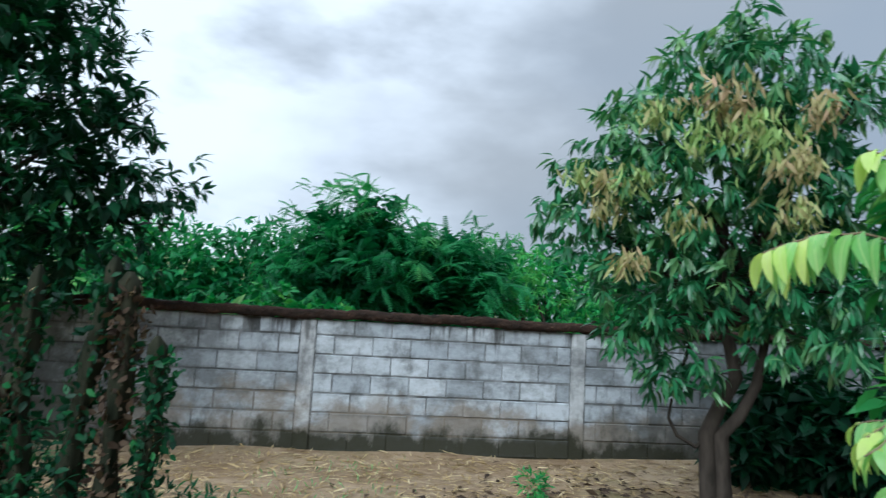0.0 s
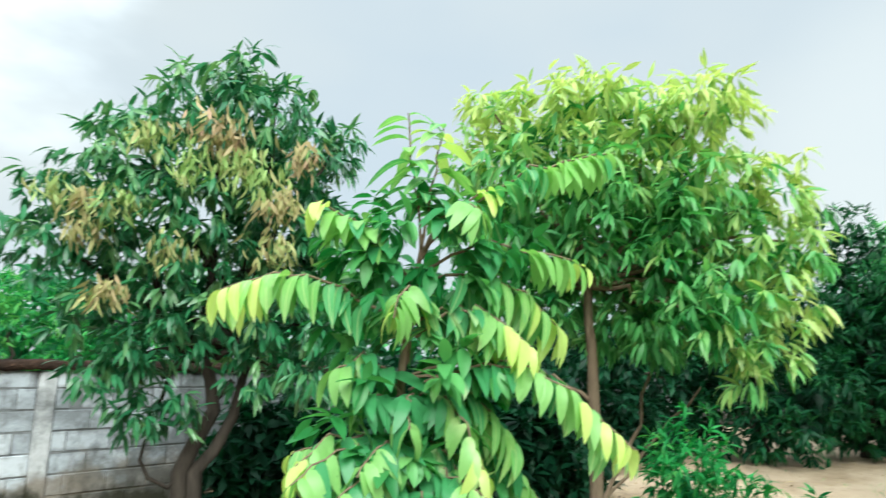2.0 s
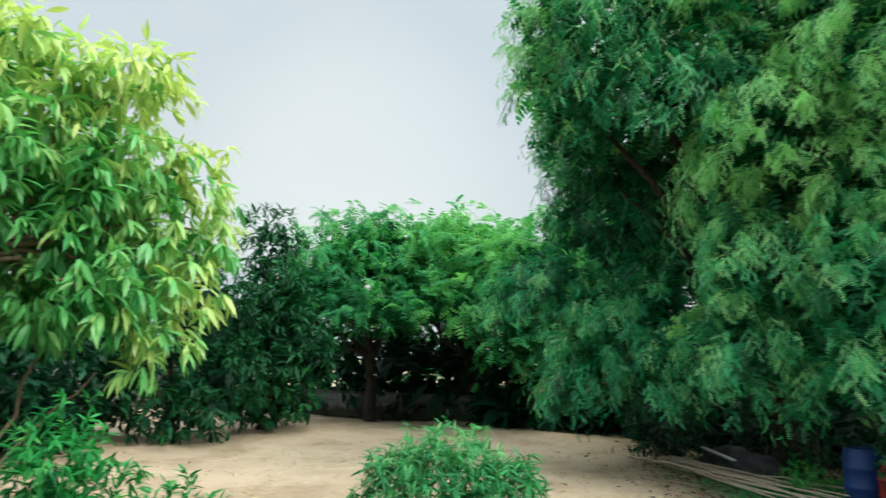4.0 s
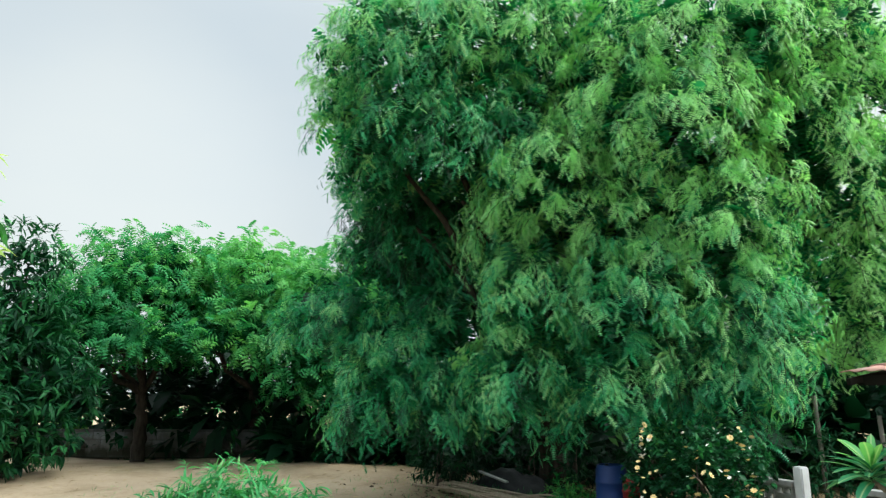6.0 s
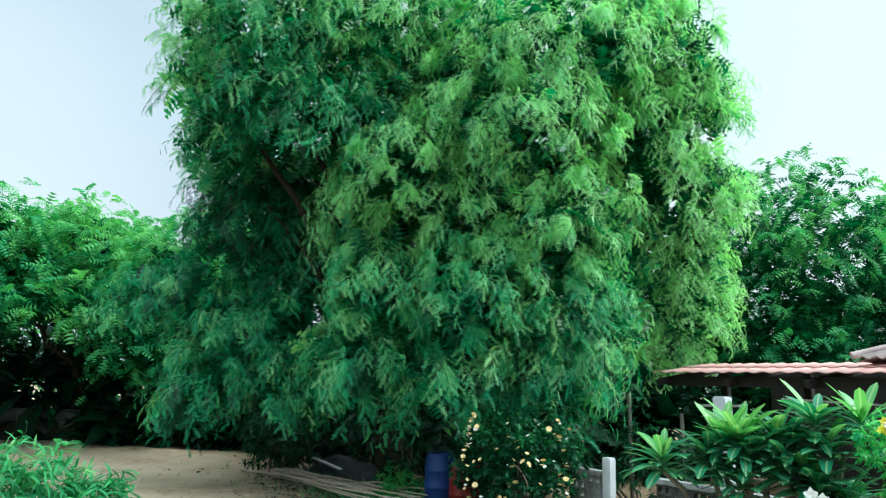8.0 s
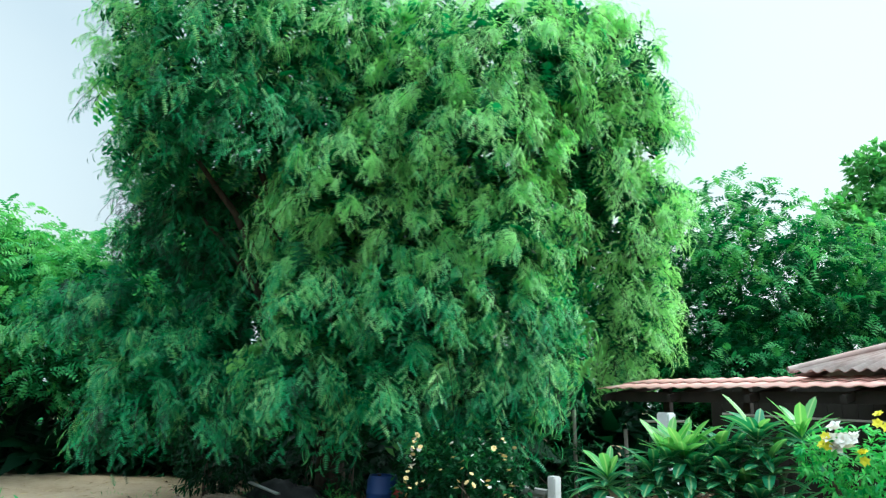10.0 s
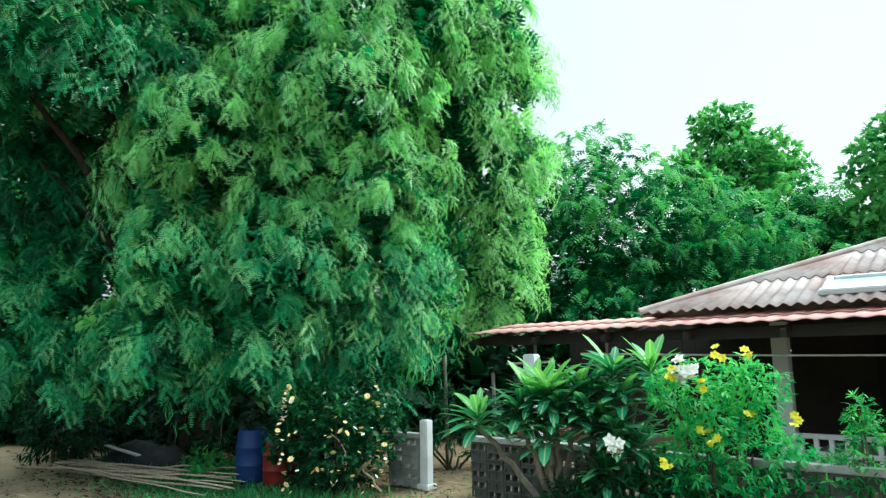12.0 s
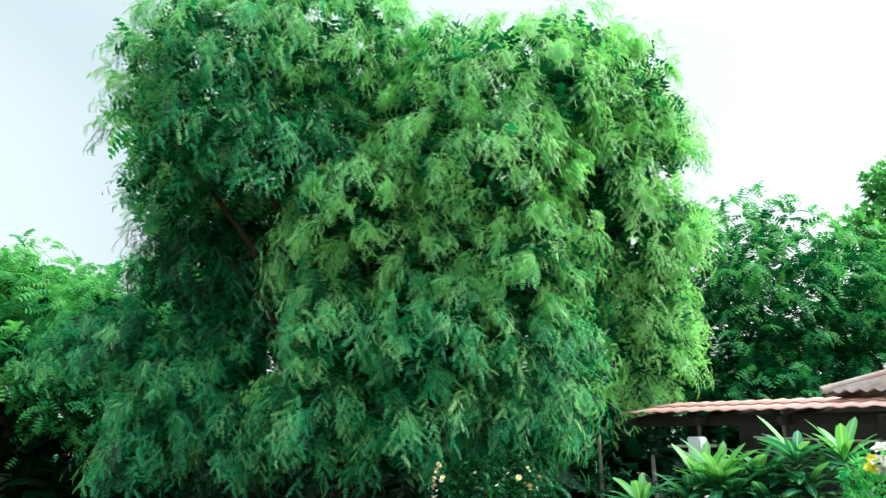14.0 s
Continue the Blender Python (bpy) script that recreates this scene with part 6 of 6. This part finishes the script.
# ---- house ----
def corrugated(x0, x1, y0, z0, y1, z1, left_hip=0.0, wave=0.17, amp=0.022, rows=2, top_left=None):
    """Rows of lapped sheet roofing whose waves run up the slope; the left edge may follow a hip."""
    out = []
    n = int(abs(x1 - x0) / wave * 8)
    for r in range(rows):
        s0, s1 = r / rows, (r + 1.06) / rows
        v = np.zeros((n + 1, 2, 2, 3))
        for k, s in enumerate((s0, min(1.0, s1))):
            hip = x1 - left_hip * s
            xs = np.linspace(x0, x1, n + 1)
            xs = np.minimum(xs, hip)
            for side in (0, 1):
                v[:, k, side, 0] = xs
                v[:, k, side, 1] = y0 + (y1 - y0) * s
                v[:, k, side, 2] = z0 + (z1 - z0) * s + amp * np.cos(xs / wave * 2 * np.pi) + 0.020 * (1 - k) + (0.0 if side == 0 else -0.012)
        a = np.arange(n)[:, None] * 4
        top = np.stack([a + 0, a + 4, a + 6, a + 2], -1).reshape(-1, 4)
        bot = np.stack([a + 1, a + 3, a + 7, a + 5], -1).reshape(-1, 4)
        edge = np.stack([a + 0, a + 1, a + 5, a + 4], -1).reshape(-1, 4)
        out.append((v.reshape(-1, 3), np.concatenate([top, bot, edge])))
    return out


def make_house():
    t = thing("bungalow", 1.5, -10.5, 0, "low bungalow with a weathered corrugated tile roof and open porch", "house")
    o = np.array([1.5, -10.5, 0])

    def add(name, vf, mat, label="", smooth=False):
        return piece(name, mesh_from(name, vf[0] - o, vf[1], mat, smooth=smooth), t, None, label)

    for row in corrugated(-7.0, 6.12, -7.5, 1.69, -8.6, 1.86, rows=2, amp=0.008, wave=0.2):
        add("porch_roof_sheet", row, M_TILE_EDGE, "faded red corrugated eave strip")
    for row in corrugated(-7.0, 3.85, -8.0, 1.87, -11.8, 3.30, left_hip=3.8, rows=4, amp=0.018, wave=0.135):
        add("main_roof_sheet", row, M_TILE, "grey-brown weathered corrugated tiles")
    # hip cap and the far slopes
    add("hip_ridge", tube(np.linspace((3.87, -7.98, 1.90), (0.05, -11.8, 3.34), 10), np.full(10, 0.038), 8), M_TILE, smooth=True)
    bm = bmesh.new()
    for q in (((3.85, -8.0, 1.84), (0.05, -11.8, 3.27), (0.05, -11.9, 3.27), (3.85, -15.7, 1.84)), ((0.05, -11.82, 3.27), (-7, -11.82, 3.27), (-7, -15.7, 1.84), (3.85, -15.7, 1.84))):
        bm.faces.new([bm.verts.new(Vector(p) - Vector(o)) for p in q])
    part("rear_roof", bm, M_TILE, t)
    # pale sheet let into the slope
    bm = bmesh.new()
    s = math.degrees(math.atan2(1.43, 3.8))
    box_into(bm, (1.0 - o[0], -8.45 - o[1], 2.085), (1.9, 0.48, 0.02), 0.004, pose(0, 0, 0, -s, 0, 0))
    part("roof_light", bm, M_PANEL, t, "pale blue translucent roof sheet")
    bm = bmesh.new()
    box_into(bm, (1.0 - o[0], -8.21 - o[1], 2.005), (2.0, 0.08, 0.06), 0.01, pose(0, 0, 0, -s, 0, 0))
    box_into(bm, (1.95 - o[0], -8.42 - o[1], 2.09), (0.06, 0.5, 0.06), 0.01, pose(0, 0, 0, -s, 0, 0))
    box_into(bm, (1.0 - o[0], -8.64 - o[1], 2.165), (2.0, 0.06, 0.06), 0.01, pose(0, 0, 0, -s, 0, 0))
    part("roof_light_frame", bm, M_WHITE, t, "white flashing round the roof sheet")
    # timber under the eaves
    bm = bmesh.new()
    box_into(bm, (-0.45 - o[0], -7.72 - o[1], 1.60), (13.0, 0.05, 0.12))
    part("fascia", bm, M_WOODDARK, t)
    for k in range(14):
        bm = bmesh.new()
        box_into(bm, (6.0 - 0.95 * k - o[0], -8.1 - o[1], 1.68), (0.06, 1.25, 0.08), 0.004, pose(0, 0, 0, -9.3, 0, 0))
        part("rafter", bm, M_WOODDARK, t)
    bm = bmesh.new()
    box_into(bm, (-1.2 - o[0], -9.9 - o[1], 1.76), (9.6, 3.4, 0.05))
    part("porch_ceiling", bm, M_WOODDARK, t)
    for x, y in ((2.55, -8.75), (-1.0, -8.75), (-4.0, -8.75)):
        bm = bmesh.new()
        box_into(bm, (x - o[0], y - o[1], 0.86), (0.165, 0.165, 1.84), 0.012)
        part("porch_column", bm, M_WHITE, t, "white-painted square column")
    for x, y in ((5.6, -8.3), (4.6, -8.45)):
        bm = bmesh.new()
        box_into(bm, (x - o[0], y - o[1], 0.88), (0.09, 0.09, 1.8), 0.006)
        part("shed_post", bm, M_WOODDARK, t, "dark timber post")
    bm = bmesh.new()
    box_into(bm, (-1.4 - o[0], -11.6 - o[1], 0.9), (9.0, 0.15, 1.9))
    box_into(bm, (2.3 - o[0], -13.6 - o[1], 0.9), (0.15, 4.0, 1.9))
    part("wall", bm, M_HOUSEWALL, t, "dim brown rendered house wall")
    # dark boards added to stand for the shade under the eave
    for k in range(17):
        bm = bmesh.new()
        box_into(bm, (6.1 - 0.19 * k - o[0], -10.35 - o[1], 0.86), (0.186, 0.03, 1.94 + 0.03 * math.sin(k * 2.2)), 0.004)
        part("shade_backing", bm, M_WOODDARK, t, "dark upright board added to close the shaded view under the shed roof")
    for x in (1.6, -1.2):
        bm = bmesh.new()
        box_into(bm, (x - o[0], -11.50 - o[1], 0.92), (0.85, 0.05, 1.7), 0.01)
        d = part("door", bm, M_WOODDARK, t, "dark wooden door")
        bm = bmesh.new()
        box_into(bm, (x - 0.3 - o[0], -11.46 - o[1], 0.9), (0.03, 0.04, 0.12), 0.006)
        part("handle", bm, M_WHITE, d)
    bm = bmesh.new()
    box_into(bm, (-2.0 - o[0], -10.2 - o[1], 0.03), (9.4, 3.2, 0.14), 0.01)
    part("porch_floor", bm, M_CAP, t)
    # porch balustrade: rails with square balusters
    for zc in (0.13, 0.32, 0.50):
        bm = bmesh.new()
        box_into(bm, (-0.6 - o[0], -8.62 - o[1], zc), (6.2, 0.09, 0.05), 0.006)
        part("balustrade_rail", bm, M_WHITE, t)
    bm = bmesh.new()
    box_into(bm, (0, 0, 0.31), (0.045, 0.07, 0.42), 0.004)
    me = bpy.data.meshes.new("baluster")
    bm.to_mesh(me)
    bm.free()
    me.materials.append(M_WHITE)
    for k in range(42):
        piece("baluster", me, t, Matrix.Translation((2.4 - 0.145 * k - o[0], -8.62 - o[1], 0)))
    # clothes line and pole lengths
    w = thing("clothes_line", 1.5, -7.35, 1.36, "white cord stretched below the eave", "cord")
    p = curve_path((4.6, -7.85, 1.42), (-2.0, -8.6, 1.38), 0, 0, 16)
    p[:, 2] -= 0.05 * np.sin(np.linspace(0, np.pi, 16))
    v, f = tube(p, np.full(16, 0.011), 6)
    piece("cord", mesh_from("cord", v - np.array([1.5, -7.35, 1.36]), f, M_WIRE), w)
    for x, y, h in ((6.15, -7.1, 1.42), (5.75, -7.6, 1.2)):
        q = thing("thin_pole", x, y, 0, "thin pale pole standing beside the shed", "pole", "poles by the shed")
        v, f = tube(np.linspace((0, 0, -0.03), (0.02, 0, h), 6), np.full(6, 0.025), 8)
        piece("shaft", mesh_from("shaft", v, f, M_BARK_PALE, smooth=True), q)
    r = thing("hanging_rail", 5.5, -7.9, 1.3, "pale horizontal rail under the shed roof", "rail")
    v, f = tube(np.linspace((0.25, 0.0, 0.0), (-0.45, 0.05, 0.02), 5), np.full(5, 0.016), 7)
    piece("bar", mesh_from("bar", v, f, M_WIRE), r)


# ---- plumerias and flowering shrubs before the house ----
def make_plumeria(x, y, heads, label):
    """Thick forking stems, each ending in a rosette of long leaves."""
    t = thing("plumeria", x, y, 0, label, "shrub", "plumerias by the fence")
    o = np.array([x, y, 0])
    old = [mesh_from("leaf", *leaf_template(w, d, 0.10, 8, 1.3, 0.42), M_PLUM, smooth=True) for w, d in ((0.20, 0.45), (0.23, 0.75))]
    fresh = [mesh_from("leaf", *leaf_template(w, d, 0.10, 8, 1.3, 0.42), M_PLUM_NEW, smooth=True) for w, d in ((0.20, 0.25), (0.23, 0.5))]
    ch = []
    for i, (hx, hy, hz, n, young, flower) in enumerate(heads):
        mid = np.array([x + 0.45 * (hx - x), y + 0.45 * (hy - y), hz * 0.45])
        low = curve_path((x, y, -0.03), mid, 0, 0.02, 6)
        path = np.concatenate([low, curve_path(low[-1], (hx, hy, hz - 0.08), 0.05, 0.02, 7)[1:]])
        v, f = tube(path, np.linspace(0.032, 0.018, 12), 9)
        piece("stem", mesh_from("stem", v - o, f, M_BARK_PALE, smooth=True), t)
        axis = np.array([0.25 * (hx - x), 0.25 * (hy - y) + 0.15, 1.0])
        n = round(n * 1.4)
        for k in range(n):
            a = k * 2.4
            lift = 1.15 * (1 - k / n) + 0.05
            d = np.array([math.cos(a), math.sin(a), 0]) * (1 - 0.35 * lift) + axis * lift * 0.75 + rng.normal(0, 0.07, 3)
            p = np.array([hx, hy, hz - 0.10 + 0.12 * (1 - k / n)]) - o
            r = frames_for(d[None], np.array([[0, 0, 1.0]]) + rng.normal(0, 0.1, (1, 3)))[0]
            size = rng.uniform(0.28, 0.42)
            m = Matrix.LocRotScale(Vector(p), Matrix(r.tolist()).to_quaternion(), Vector((size, size, size)))
            piece("leaf", (fresh if k < n * young else old)[k % 2], t, m)
        if flower:
            for k in range(13):
                me = FLOWER_W
                piece("blossom", me, t, Matrix.Translation((hx - x + rng.normal(0, 0.035) + flower[0], hy - y + rng.normal(0, 0.035) + flower[1], hz + flower[2] + rng.normal(0, 0.035))) @ pose(0, 0, 0, rng.uniform(-70, 20), rng.uniform(-30, 30), 0))


FLOWER_W = flower_mesh(0.06, M_PETAL_W, 5)
FLOWER_Y = flower_mesh(0.04, M_PETAL_Y, 6)


def make_house_garden():
    make_plumeria(3.56, -5.47, [(3.48, -5.28, 1.10, 26, 0.5, None), (3.95, -4.93, 0.90, 20, 0.2, None), (3.68, -5.15, 0.95, 26, 0.0, None), (3.32, -5.50, 1.10, 26, 0.1, None), (3.60, -5.25, 1.05, 24, 0.2, None), (3.45, -5.2, 0.78, 24, 0.0, None), (3.40, -5.28, 0.98, 24, 0.0, None)], "plumeria with upright rosettes of long green leaves")
    make_plumeria(3.32, -5.62, [(3.14, -5.58, 0.82, 28, 0.35, (-0.26, 0.34, -0.12)), (3.08, -5.65, 1.24, 26, 0.05, None), (2.83, -5.84, 1.25, 26, 0.25, (-0.46, 0.49, 0.03)), (3.22, -5.55, 1.08, 24, 0.0, None), (3.10, -5.50, 0.50, 22, 0.0, None), (2.9, -5.7, 0.7, 22, 0.0, None), (2.98, -5.62, 1.05, 24, 0.1, None), (3.2, -5.45, 0.92, 24, 0.0, None), (3.02, -5.5, 0.78, 22, 0.0, None)], "plumeria with dense long leaves and white flowers")
    # weeds past the far wall, sunlight put into their bright leaf tone
    for x, y, s in ((20.4, 3.3, 1.0), (20.1, 2.2, 0.8), (19.6, -1.4, 0.5)):
        make_shrub("sunlit_weeds", x, y, [(x, y, 0.5 * s, 0.7 * s, 0.6 * s, 0.55 * s), (x + 0.3, y + 0.8 * s, 0.4 * s, 0.6 * s, 0.6 * s, 0.5 * s)], 90, 6, 0.2, "weeds growing beyond the far wall, coloured bright as if sunlit", M_BUSH, 0.95, LEAF_FAR)
    t = make_shrub("allamanda_shrub", 2.25, -5.75, [(2.38, -5.62, 1.05, 0.32, 0.3, 0.3), (2.07, -5.85, 1.12, 0.26, 0.26, 0.28), (2.43, -5.65, 0.6, 0.34, 0.3, 0.36), (2.10, -5.9, 0.65, 0.36, 0.32, 0.40), (1.85, -6.18, 0.38, 0.3, 0.3, 0.34), (2.52, -5.45, 1.12, 0.2, 0.2, 0.2), (2.3, -5.7, 0.25, 0.45, 0.3, 0.3)],
                   820, 7, 0.072, "bright green shrub with yellow trumpet flowers beside the porch", M_ALLA, 0.62, leaf_template(0.28, 0.45, 0.1, 3))
    for x, y, z in [(2.16, -5.51, 1.40), (2.02, -5.64, 1.37), (2.29, -5.44, 1.19), (2.03, -5.72, 0.95), (2.31, -5.51, 0.79), (2.53, -5.37, 0.59), (2.25, -5.57, 0.75), (1.81, -5.91, 0.92), (2.45, -5.35, 1.25)]:
        for k in range(3):
            piece("flower", FLOWER_Y, t, pose(x - 2.25 + rng.normal(0, 0.028), y + 5.75 + 0.03 + rng.normal(0, 0.02), z + rng.normal(0, 0.03), rng.uniform(-80, 0), rng.uniform(-40, 40), 0))
    make_shrub("garden_shrub", 2.95, -5.35, [(2.95, -5.45, 0.3, 0.42, 0.22, 0.34), (3.35, -5.35, 0.22, 0.3, 0.2, 0.28), (2.6, -5.5, 0.3, 0.35, 0.25, 0.34)], 240, 7, 0.1, "dark low leaves at the plumerias' feet", M_DARK, 0.6)
    make_shrub("garden_shrub", 1.42, -6.1, [(1.36, -6.12, 0.66, 0.24, 0.24, 0.34), (1.55, -6.05, 0.4, 0.24, 0.24, 0.3), (1.40, -6.05, 0.98, 0.10, 0.10, 0.16)], 200, 7, 0.075, "leafy green shrub at the garden wall", M_BUSH, 0.5)
    make_shrub("garden_shrub", 6.0, -7.0, [(6.0, -6.9, 0.7, 0.5, 0.4, 0.55), (5.6, -7.2, 0.5, 0.4, 0.4, 0.5), (6.5, -6.8, 0.6, 0.5, 0.4, 0.6)], 220, 7, 0.1, "dark shrub growing beneath the shed eave", M_DARK, 0.4)


make_wall_east()
make_woods()
make_background_trees()
make_left_tree()
make_banana_sprout()
make_sapling()
make_tamarind()
make_mango_front()
make_mango_side()
make_annona()
make_shrubs()
make_cacti()
make_under_tree()
make_fence()
make_house()
make_house_garden()
make_wall_north()
